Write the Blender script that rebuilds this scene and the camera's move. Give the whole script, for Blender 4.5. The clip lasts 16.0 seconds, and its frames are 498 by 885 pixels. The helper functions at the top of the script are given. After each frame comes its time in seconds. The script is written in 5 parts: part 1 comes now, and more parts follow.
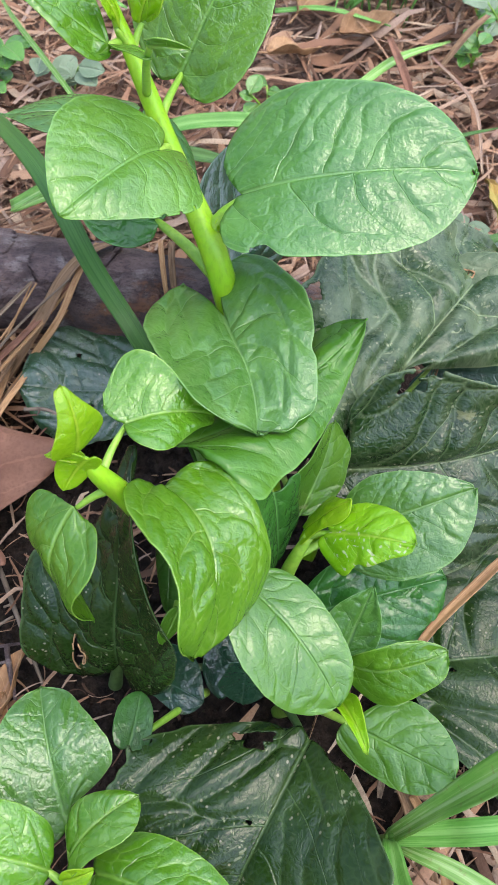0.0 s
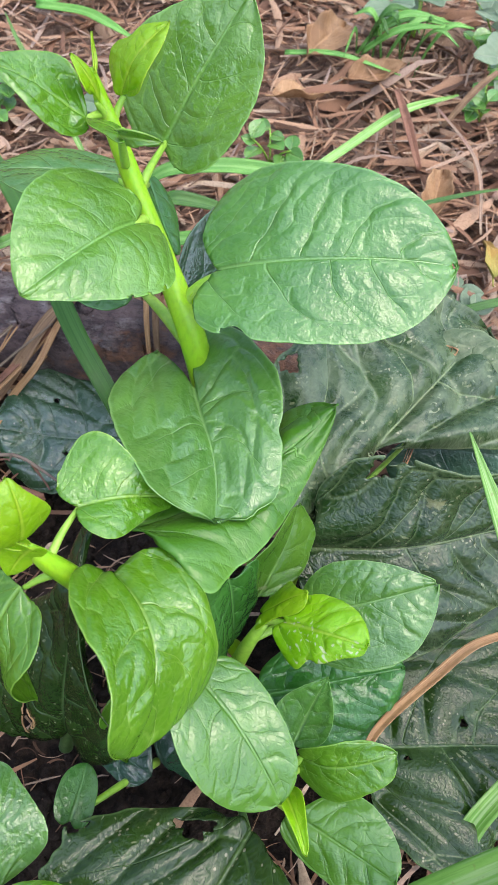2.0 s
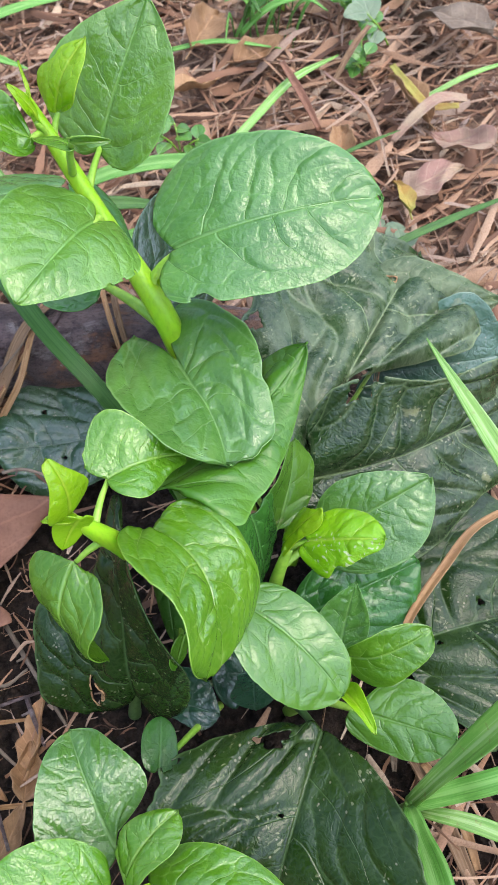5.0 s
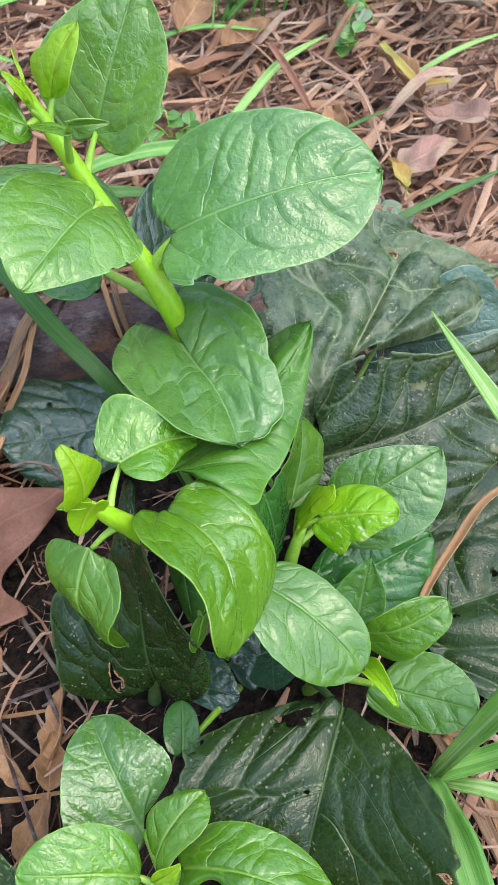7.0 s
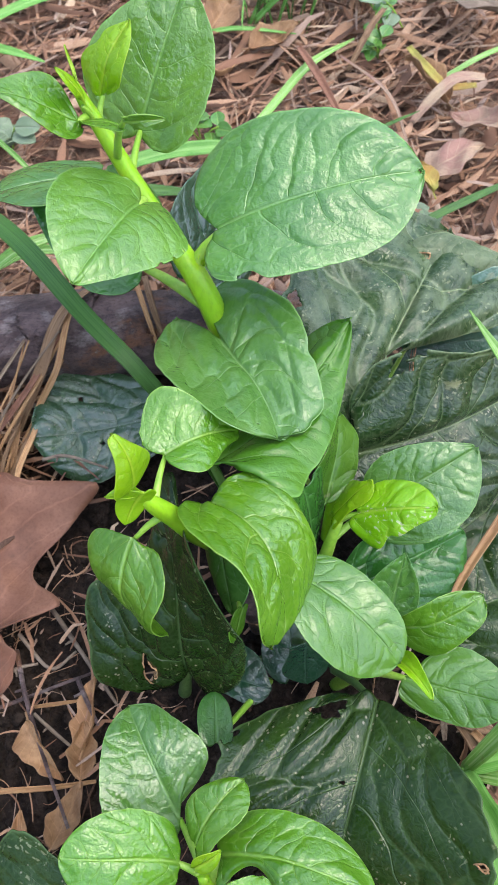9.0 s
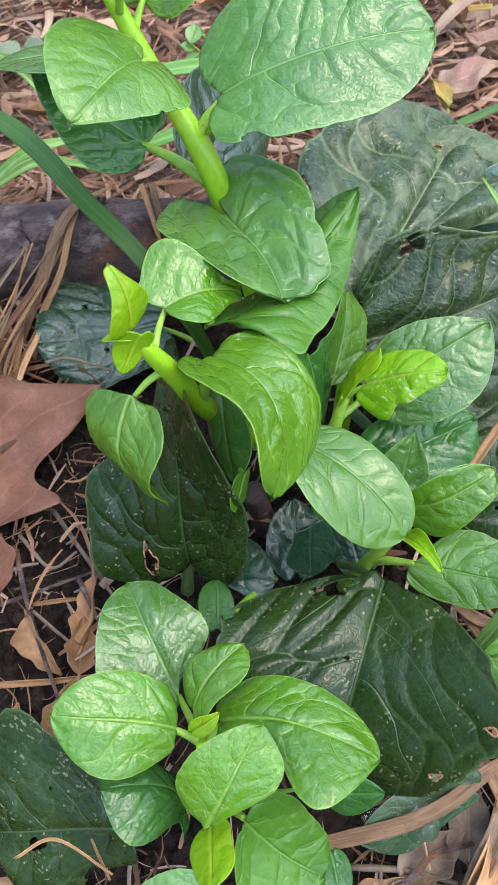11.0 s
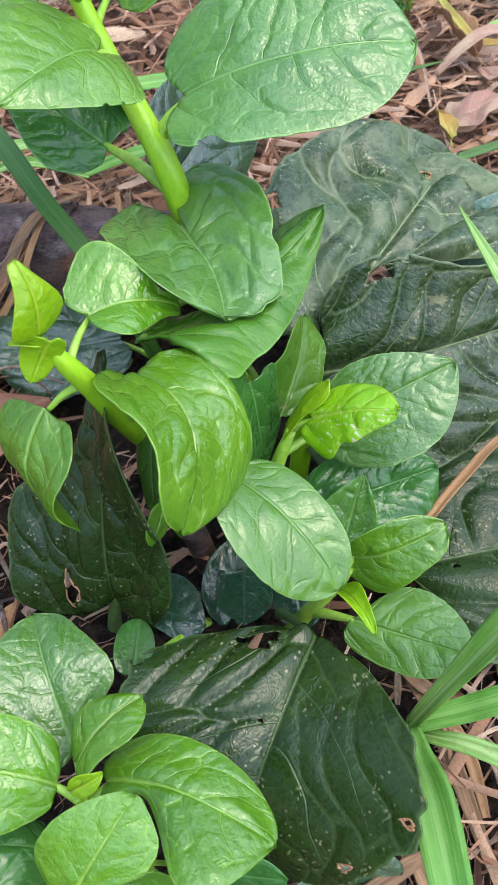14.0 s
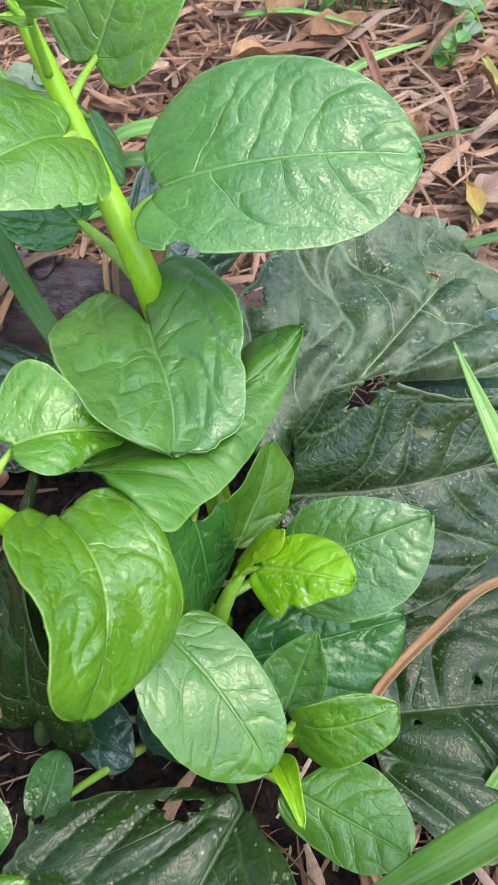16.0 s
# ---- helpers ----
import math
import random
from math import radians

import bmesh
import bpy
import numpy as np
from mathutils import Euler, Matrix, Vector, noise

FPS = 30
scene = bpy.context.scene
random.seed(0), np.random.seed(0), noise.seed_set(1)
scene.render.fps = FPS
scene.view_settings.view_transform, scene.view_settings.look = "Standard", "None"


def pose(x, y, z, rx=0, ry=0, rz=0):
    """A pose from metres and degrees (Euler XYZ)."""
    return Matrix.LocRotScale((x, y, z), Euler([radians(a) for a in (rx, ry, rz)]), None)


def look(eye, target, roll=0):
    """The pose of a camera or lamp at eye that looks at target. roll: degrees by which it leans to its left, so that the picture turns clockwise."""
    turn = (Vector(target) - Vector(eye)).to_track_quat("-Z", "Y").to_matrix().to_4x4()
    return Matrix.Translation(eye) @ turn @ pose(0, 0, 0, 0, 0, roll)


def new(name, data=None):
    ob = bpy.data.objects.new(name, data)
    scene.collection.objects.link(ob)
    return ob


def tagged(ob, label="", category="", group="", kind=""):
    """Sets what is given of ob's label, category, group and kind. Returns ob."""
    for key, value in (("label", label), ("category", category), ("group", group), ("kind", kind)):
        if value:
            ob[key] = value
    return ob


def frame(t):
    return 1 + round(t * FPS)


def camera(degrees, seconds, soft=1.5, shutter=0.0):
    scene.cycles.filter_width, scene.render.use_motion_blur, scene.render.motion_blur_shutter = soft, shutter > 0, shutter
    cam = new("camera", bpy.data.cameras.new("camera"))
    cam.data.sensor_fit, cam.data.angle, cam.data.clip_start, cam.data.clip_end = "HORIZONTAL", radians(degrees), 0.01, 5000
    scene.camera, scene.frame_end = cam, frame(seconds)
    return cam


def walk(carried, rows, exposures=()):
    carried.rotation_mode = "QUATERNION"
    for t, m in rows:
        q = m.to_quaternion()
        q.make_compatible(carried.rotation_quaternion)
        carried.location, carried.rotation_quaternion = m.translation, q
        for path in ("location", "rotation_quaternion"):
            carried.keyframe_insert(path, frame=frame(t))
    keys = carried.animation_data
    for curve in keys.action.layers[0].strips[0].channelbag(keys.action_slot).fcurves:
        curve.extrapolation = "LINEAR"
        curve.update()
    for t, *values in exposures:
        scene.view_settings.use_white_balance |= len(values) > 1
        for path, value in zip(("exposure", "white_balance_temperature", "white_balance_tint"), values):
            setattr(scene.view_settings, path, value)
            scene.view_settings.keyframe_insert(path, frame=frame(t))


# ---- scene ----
cam = camera(34.0, 16.0)
cam.data.dof.use_dof, cam.data.dof.focus_distance, cam.data.dof.aperture_fstop = True, 0.33, 42.0
METRES, EYE, TILT, LEAN, TURN = 0.36, 0.406, -60.0, 0.0, 0.0
ROWS = [
    (0.0, 0.0, 0.0, 0.0, 0.0, 0.0, -0.0),
    (0.5, 0.0102, 0.0201, 0.0165, 0.54, -0.2, -1.69),
    (1.0, 0.0123, 0.0463, 0.0354, 1.32, -0.4, -3.69),
    (1.5, 0.0026, 0.0302, 0.0824, 1.27, -0.24, -4.5),
    (2.0, 0.043, 0.0177, 0.0865, 0.35, 0.21, -3.62),
    (2.5, 0.0538, -0.0026, 0.0884, -0.6, 0.62, -1.67),
    (3.0, 0.0382, -0.0268, 0.0866, -1.47, 0.85, 0.97),
    (3.5, 0.0397, -0.0522, 0.0848, -2.28, 1.08, 4.11),
    (4.0, 0.0278, -0.0847, 0.0842, -2.69, 0.96, 6.69),
    (4.5, 0.0071, -0.0801, 0.0514, -2.69, 0.51, 8.57),
    (5.0, -0.0054, -0.0802, 0.0314, -2.67, -0.1, 9.96),
    (7.5, -0.0317, -0.0791, 0.0205, -2.75, -0.7, 12.52),
    (8.0, -0.0551, -0.0889, 0.0289, -2.71, -0.61, 12.12),
    (8.5, -0.0625, -0.09, 0.0294, -2.71, -0.49, 11.82),
    (11.0, -0.0832, -0.0602, -0.1371, -1.51, 0.08, 11.24),
    (11.5, -0.0745, -0.0443, -0.1715, -1.38, 0.32, 11.31),
    (12.0, -0.0786, -0.0485, -0.1931, -1.15, 0.85, 11.02),
    (12.5, -0.0635, -0.0334, -0.2233, -0.85, 1.57, 10.44),
    (13.0, -0.0608, -0.0347, -0.2162, -0.78, 2.15, 9.47),
    (13.5, -0.0386, -0.0121, -0.2006, -0.71, 2.47, 8.11),
    (14.0, 0.0095, 0.0225, -0.1505, -0.34, 2.45, 6.44),
    (14.5, 0.0571, 0.0671, -0.124, 0.18, 2.37, 4.41),
    (15.0, 0.0507, 0.0933, -0.0907, 0.78, 2.36, 2.63),
    (15.5, 0.0538, 0.1016, -0.0616, 1.17, 2.29, 1.34),
    (16.0, 0.0917, 0.1096, -0.0041, 1.2, 1.88, 0.63),
]
walk(cam, [(t, pose(0, 0, EYE, TILT, LEAN, TURN) @ pose(METRES * x, METRES * y, METRES * z, 90 + pitch, roll, yaw)) for t, x, y, z, yaw, pitch, roll in ROWS])

# ---- world, sun and exposure ----
world = bpy.data.worlds.new("overcast_sky")
scene.world = world
world.use_nodes = True
wt = world.node_tree
sky = wt.nodes.new("ShaderNodeTexSky")
sky.sky_type = "NISHITA"
sky.sun_disc = False
sky.sun_elevation, sky.sun_rotation = radians(66), radians(110)
sky.air_density, sky.dust_density, sky.ozone_density = 1.0, 4.0, 1.0
wt.links.new(sky.outputs[0], wt.nodes["Background"].inputs[0])
wt.nodes["Background"].inputs[1].default_value = 0.15
sun = new("sun", bpy.data.lights.new("sun", "SUN"))
sun.data.energy, sun.data.angle, sun.data.color = 1.3, radians(125), (0.87, 1.0, 1.38)
sun.matrix_world = look((0.4, -0.24, 1.0), (0, 0, 0))
scene.view_settings.exposure = 1.0


# ---- materials ----
class Nodes:
    """Short forms for building a node tree."""

    def __init__(self, name):
        self.mat = bpy.data.materials.new(name)
        self.mat.use_nodes = True
        self.tree = self.mat.node_tree
        self.bsdf = self.tree.nodes["Principled BSDF"]
        self.out = self.tree.nodes["Material Output"]

    def put(self, socket, value):
        if isinstance(value, bpy.types.NodeSocket):
            self.tree.links.new(value, socket)
        elif isinstance(value, (tuple, list)) and len(value) == 3 and socket.type == "RGBA":
            socket.default_value = (*value, 1)
        else:
            socket.default_value = value

    def node(self, kind, **inputs):
        n = self.tree.nodes.new("ShaderNode" + kind)
        for key, value in inputs.items():
            self.put(n.inputs[key.replace("_", " ")], value)
        return n

    def math(self, op, a, b=0.0, c=0.0):
        n = self.tree.nodes.new("ShaderNodeMath")
        n.operation = op
        for socket, value in zip(n.inputs, (a, b, c)):
            self.put(socket, value)
        return n.outputs[0]

    def noise(self, scale, detail=3.0, vector=None, rough=0.55):
        n = self.node("TexNoise", Scale=scale, Detail=detail, Roughness=rough)
        self.put(n.inputs["Vector"], vector if vector else self.coords())
        return n.outputs["Fac"]

    def coords(self):
        return self.node("TexCoord").outputs["Object"]

    def ramp(self, value, low, high, to_low=0.0, to_high=1.0):
        n = self.node("MapRange", Value=value)
        n.interpolation_type = "SMOOTHSTEP"
        for key, v in (("From Min", low), ("From Max", high), ("To Min", to_low), ("To Max", to_high)):
            self.put(n.inputs[key], v)
        return n.outputs[0]

    def mix(self, factor, a, b):
        n = self.tree.nodes.new("ShaderNodeMix")
        n.data_type = "RGBA"
        self.put(n.inputs[0], factor)
        self.put(n.inputs[6], a)
        self.put(n.inputs[7], b)
        return n.outputs[2]

    def random(self):
        return self.node("ObjectInfo").outputs["Random"]

    def island(self):
        return self.node("NewGeometry").outputs["Random Per Island"]

    def hsv(self, color, hue=0.5, sat=1.0, val=1.0):
        return self.node("HueSaturation", Hue=hue, Saturation=sat, Value=val, Color=color).outputs[0]

    def bump(self, height, strength, distance, normal=None):
        n = self.node("Bump", Height=height, Strength=strength, Distance=distance)
        if normal:
            self.put(n.inputs["Normal"], normal)
        return n.outputs[0]

    def set(self, **inputs):
        for key, value in inputs.items():
            self.put(self.bsdf.inputs[key.replace("_", " ")], value)
        return self.mat


def leaf_material(name, dark, light, vein, rough=0.15, through_light=0.2, through_color=(0.22, 0.56, 0.04), vein_mix=0.42,
                  speckle=0.0, dust=0.0, net_mix=0.24, grain=0.46, gloss=1.0, wrinkle=0.22, pebbles=0.24, panels=105.0, spots=420.0, net_edge=(0.015, 0.085), rib_edge=(0.945, 0.98)):
    """A living leaf: side veins by the blade's own coordinates, a net of smaller veins, pebbled grain, spots and a waxy gloss."""
    m = Nodes(name)
    uv = m.node("UVMap")
    uv.uv_map = "blade"
    sep = m.node("SeparateXYZ", Vector=uv.outputs[0])
    flat = m.node("UVMap")
    flat.uv_map = "metric"
    fsep = m.node("SeparateXYZ", Vector=flat.outputs[0])
    shift = m.math("MULTIPLY", m.random(), 40.0)

    def moved(a, b):
        n = m.node("VectorMath")
        n.operation = "ADD"
        m.put(n.inputs[0], a)
        m.put(n.inputs[1], b)
        return n.outputs[0]

    def web(scale, edge, vector):
        n = m.node("TexVoronoi", Scale=scale)
        n.feature = "DISTANCE_TO_EDGE"
        m.put(n.inputs["Vector"], vector)
        return m.ramp(n.outputs["Distance"], 0.0, edge)

    place = moved(flat.outputs[0], m.node("CombineXYZ", Z=shift).outputs[0])
    warp = m.math("MULTIPLY", m.math("SUBTRACT", m.noise(140.0, 2.0, place), 0.5), 0.012)
    bent = moved(place, m.node("CombineXYZ", X=warp, Y=m.math("MULTIPLY", warp, -0.8)).outputs[0])
    v = m.math("MULTIPLY", m.math("SUBTRACT", sep.outputs[1], 0.5), 2.0)
    av = m.math("ABSOLUTE", v)
    side = m.math("GREATER_THAN", v, 0.0)
    phase = m.math("ADD", m.math("MULTIPLY", sep.outputs[0], 4.0), m.math("MULTIPLY", side, 0.45))
    tri = m.math("MULTIPLY", m.math("ABSOLUTE", m.math("SUBTRACT", m.math("FRACT", phase), 0.5)), 2.0)
    width = m.ramp(av, 0.0, 1.0, *rib_edge)
    rib = m.math("MULTIPLY", m.ramp(tri, width, 0.995), m.ramp(av, 0.95, 0.45))
    lines = m.node("UVMap")
    lines.uv_map = "crease"
    lsep = m.node("SeparateXYZ", Vector=lines.outputs[0])
    mid = m.ramp(m.math("ABSOLUTE", fsep.outputs[1]), m.ramp(lsep.outputs[1], 0.0, 0.9, 0.0013, 0.0005), 0.0002)
    mid = m.math("MULTIPLY", mid, m.ramp(lsep.outputs[1], 1.0, 0.75))
    veins = m.math("MAXIMUM", m.math("MULTIPLY", rib, 0.8), mid)
    coarse, fine_net = m.ramp(lsep.outputs[0], *net_edge), web(panels * 3.3, 0.25, bent)
    big, fine = m.noise(38.0, 3.0, place), m.noise(420.0, 3.0, place)
    color = m.mix(m.ramp(big, 0.3, 0.72), dark, light)
    color = m.mix(m.math("MULTIPLY", m.math("SUBTRACT", 1.0, coarse), net_mix), color, vein)
    color = m.mix(m.math("MULTIPLY", m.math("SUBTRACT", 1.0, fine_net), 0.4 * net_mix), color, vein)
    color = m.mix(m.math("MULTIPLY", m.ramp(fine, 0.45, 0.75), 0.25), color, dark)
    color = m.mix(m.math("MULTIPLY", veins, vein_mix), color, vein)
    edge = m.math("MULTIPLY", m.ramp(av, 0.965, 0.995), 0.5)
    color = m.mix(edge, color, vein)
    scar = m.math("MULTIPLY", m.ramp(m.noise(48.0, 5.0, place, 0.62), 0.68, 0.74), 0.45)
    color = m.mix(scar, color, (0.3, 0.31, 0.13))
    rgh = m.math("ADD", m.math("ADD", rough, m.math("MULTIPLY", scar, 0.4)), m.math("MULTIPLY", m.math("SUBTRACT", m.noise(120.0, 4.0, place), 0.45), 0.3))
    if speckle:
        spot = m.node("TexVoronoi", Scale=spots)
        m.put(spot.inputs["Vector"], bent)
        mask = m.math("MULTIPLY", m.ramp(spot.outputs["Distance"], 0.34, 0.2), m.ramp(m.noise(75.0, 1.0, place), 0.6 - 0.2 * speckle, 0.72 - 0.2 * speckle))
        color = m.mix(m.math("MULTIPLY", mask, speckle), color, (0.55, 0.6, 0.33))
    if dust:
        mask = m.math("MULTIPLY", m.ramp(m.noise(70.0, 6.0, place, 0.72), 0.4, 0.72), dust)
        color = m.mix(mask, color, (0.155, 0.215, 0.115))
        rgh = m.math("ADD", rgh, m.math("MULTIPLY", mask, 0.35))
        fleck = m.node("TexVoronoi", Scale=330.0)
        m.put(fleck.inputs["Vector"], place)
        color = m.mix(m.math("MULTIPLY", m.math("MULTIPLY", m.ramp(fleck.outputs["Distance"], 0.22, 0.1), m.ramp(m.noise(90.0, 2.0, place), 0.52, 0.6)), 0.55), color, (0.4, 0.38, 0.24))
    color = m.hsv(color, m.math("ADD", 0.484, m.math("MULTIPLY", m.random(), 0.01)), 1.0, m.math("ADD", 0.94, m.math("MULTIPLY", m.random(), 0.14)))
    pebble = m.noise(950.0, 2.0, place)
    height = m.math("ADD", m.math("MULTIPLY", fine_net, wrinkle), m.math("ADD", m.math("MULTIPLY", fine, 0.35), m.math("MULTIPLY", pebble, 0.45)))
    normal = m.bump(height, grain, 0.0006)
    normal = m.bump(m.math("ADD", m.noise(330.0, 2.0, place), m.math("MULTIPLY", m.noise(150.0, 1.0, bent), 1.2)), pebbles, 0.0024, normal)
    normal = m.bump(m.math("ADD", m.math("MULTIPLY", coarse, 0.3), m.math("SUBTRACT", 1.0, veins)), 0.6, 0.0007, normal)
    m.set(Base_Color=color, Roughness=rgh, Normal=normal, Specular_IOR_Level=gloss)
    trans = m.node("BsdfTranslucent", Color=m.mix(m.math("MULTIPLY", veins, 0.4), through_color, vein))
    mixer = m.node("MixShader", Fac=through_light)
    m.tree.links.new(m.bsdf.outputs[0], mixer.inputs[1])
    m.tree.links.new(trans.outputs[0], mixer.inputs[2])
    m.tree.links.new(mixer.outputs[0], m.out.inputs[0])
    return m.mat


GREEN = leaf_material("green_leaf", (0.052, 0.182, 0.026), (0.1, 0.27, 0.048), (0.25, 0.5, 0.14))
SATIN = leaf_material("satin_leaf", (0.038, 0.15, 0.01), (0.074, 0.22, 0.02), (0.18, 0.42, 0.09), gloss=0.5, net_mix=0.18, pebbles=0.16)
LIGHT = leaf_material("light_green_leaf", (0.074, 0.215, 0.02), (0.128, 0.3, 0.034), (0.25, 0.55, 0.12), through_light=0.22)
SMOOTH = leaf_material("smooth_leaf", (0.056, 0.195, 0.018), (0.098, 0.275, 0.032), (0.2, 0.45, 0.1), through_light=0.22, vein_mix=0.22, net_mix=0.14, pebbles=0.12, rough=0.18)
MID = leaf_material("deep_green_leaf", (0.017, 0.12, 0.016), (0.036, 0.18, 0.03), (0.14, 0.4, 0.1), gloss=0.7)
FRESH = leaf_material("fresh_leaf", (0.054, 0.2, 0.007), (0.092, 0.268, 0.014), (0.32, 0.62, 0.09), through_light=0.25)
BRIGHT = leaf_material("bright_leaf", (0.06, 0.226, 0.006), (0.1, 0.295, 0.013), (0.34, 0.6, 0.1), through_light=0.25, rough=0.13)
YOUNG = leaf_material("young_leaf", (0.175, 0.44, 0.004), (0.255, 0.54, 0.01), (0.46, 0.68, 0.06), through_light=0.3, gloss=0.6)
SPECKLED = leaf_material("speckled_leaf", (0.15, 0.44, 0.003), (0.23, 0.55, 0.008), (0.46, 0.66, 0.08), through_light=0.3, gloss=0.7, speckle=0.85, spots=430.0)
# Dark teal leaf, deepened so the colour carries the shade of the gaps.
BLUISH = leaf_material("shade_toned_leaf", (0.008, 0.048, 0.026), (0.02, 0.078, 0.04), (0.1, 0.21, 0.12), rough=0.2, through_light=0.1, vein_mix=0.3)
GREYISH = leaf_material("grey_green_leaf", (0.022, 0.07, 0.032), (0.05, 0.112, 0.054), (0.18, 0.27, 0.15), rough=0.22, through_light=0.1, vein_mix=0.3, dust=0.15)
OLD = leaf_material("old_leaf", (0.007, 0.03, 0.003), (0.018, 0.052, 0.007), (0.09, 0.17, 0.055), rough=0.13, through_light=0.05,
                    through_color=(0.1, 0.2, 0.02), vein_mix=0.5, speckle=0.26, dust=0.05, net_mix=0.24, grain=0.55, gloss=0.42, wrinkle=0.22, pebbles=0.14)
DUSTY = leaf_material("dusty_old_leaf", (0.007, 0.034, 0.006), (0.026, 0.076, 0.02), (0.26, 0.36, 0.17), rough=0.22, through_light=0.05,
                      through_color=(0.1, 0.2, 0.02), vein_mix=0.75, speckle=0.4, dust=0.72, net_mix=0.3, net_edge=(0.012, 0.07), rib_edge=(0.962, 0.982), grain=0.55, gloss=0.5, panels=85.0, wrinkle=0.22, pebbles=0.2)
# Paler copy of the dusty leaf: light on a sky-facing lobe, as colour.
LIT_DUSTY = leaf_material("lit_dusty_leaf", (0.03, 0.07, 0.02), (0.07, 0.12, 0.045), (0.3, 0.38, 0.2), rough=0.3, through_light=0.05,
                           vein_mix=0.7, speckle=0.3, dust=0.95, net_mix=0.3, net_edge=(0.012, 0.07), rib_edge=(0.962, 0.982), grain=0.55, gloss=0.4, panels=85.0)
BROAD = leaf_material("broad_old_leaf", (0.006, 0.028, 0.005), (0.018, 0.056, 0.014), (0.2, 0.29, 0.13), rough=0.16, through_light=0.05,
                      through_color=(0.1, 0.2, 0.02), vein_mix=0.6, speckle=0.3, dust=0.22, net_mix=0.28, net_edge=(0.012, 0.07), rib_edge=(0.962, 0.982), grain=0.6, gloss=0.5, panels=85.0, wrinkle=0.3, pebbles=0.2)
# Reflected sky put into the base colour as a pale blue tint.
SKYLIT = leaf_material("sky_tinted_leaf", (0.05, 0.13, 0.09), (0.1, 0.2, 0.145), (0.16, 0.27, 0.18), rough=0.2, through_light=0.1, vein_mix=0.3, dust=0.1)
WEEDY = leaf_material("weed_leaf", (0.06, 0.22, 0.03), (0.12, 0.34, 0.05), (0.25, 0.42, 0.1))
PALE_LEAF = leaf_material("grey_green_weed_leaf", (0.16, 0.24, 0.14), (0.24, 0.32, 0.2), (0.32, 0.4, 0.26), rough=0.5, gloss=0.4)


def plain(name, a, b, scale=60.0, rough=0.6, fine=500.0, bump=0.4, depth=0.0008, spread=0.3, stretch=None, gloss=0.35, veined=False):
    """Two tones by noise, a finer grain, and a shift of value from piece to piece."""
    m = Nodes(name)
    place = m.coords()
    if stretch:
        mapping = m.node("Mapping", Vector=place)
        mapping.inputs["Scale"].default_value = stretch
        place = mapping.outputs[0]
    color = m.mix(m.ramp(m.noise(scale, 4.0, place), 0.3, 0.7), a, b)
    grain = m.noise(fine, 4.0, place)
    color = m.mix(m.math("MULTIPLY", m.ramp(grain, 0.4, 0.8), 0.35), color, tuple(0.5 * c for c in a))
    height = grain
    if veined:
        uv = m.node("UVMap")
        uv.uv_map = "blade"
        sep = m.node("SeparateXYZ", Vector=uv.outputs[0])
        off = m.math("ABSOLUTE", m.math("SUBTRACT", sep.outputs[1], 0.5))
        wander = m.math("MULTIPLY", m.math("SUBTRACT", m.noise(90.0, 2.0), 0.5), 0.5)
        phase = m.math("ADD", m.math("SUBTRACT", m.math("MULTIPLY", sep.outputs[0], 7.0), m.math("MULTIPLY", off, 3.0)), wander)
        line = m.ramp(m.math("ABSOLUTE", m.math("SUBTRACT", m.math("FRACT", phase), 0.5)), 0.07, 0.02)
        line = m.math("MAXIMUM", m.math("MULTIPLY", line, 0.6), m.ramp(off, 0.03, 0.012))
        color = m.mix(m.math("MULTIPLY", line, 0.4), color, tuple(min(1.0, 1.5 * c) for c in b))
        color = m.mix(m.math("MULTIPLY", m.ramp(m.noise(26.0, 5.0), 0.52, 0.68), 0.5), color, tuple(0.45 * c for c in a))
        height = m.math("ADD", grain, m.math("MULTIPLY", line, 0.8))
    chance = m.random()
    color = m.hsv(color, 0.5, 1.0, m.math("ADD", 1.0 - spread, m.math("MULTIPLY", chance, 2 * spread)))
    rgh = m.math("ADD", rough - 0.1, m.math("MULTIPLY", grain, 0.2))
    return m.set(Base_Color=color, Roughness=rgh, Normal=m.bump(height, bump, depth), Specular_IOR_Level=gloss)


STEM = plain("green_stem", (0.23, 0.48, 0.014), (0.31, 0.56, 0.022), 60, 0.34, 700, 0.15, 0.0004, 0.06, (1, 1, 0.25), gloss=0.5)
stem_nodes = STEM.node_tree.nodes["Principled BSDF"]
stem_nodes.inputs["Subsurface Weight"].default_value = 0.5
stem_nodes.inputs["Subsurface Radius"].default_value = (0.6, 1.0, 0.1)
stem_nodes.inputs["Subsurface Scale"].default_value = 0.006
PETIOLE = plain("petiole_green", (0.2, 0.42, 0.03), (0.32, 0.52, 0.07), 90, 0.4, 700, 0.15, 0.0004, 0.08, gloss=0.5)
DARK_PETIOLE = plain("dark_petiole", (0.05, 0.11, 0.03), (0.1, 0.17, 0.05), 90, 0.45, 700, 0.15, 0.0004, 0.08)


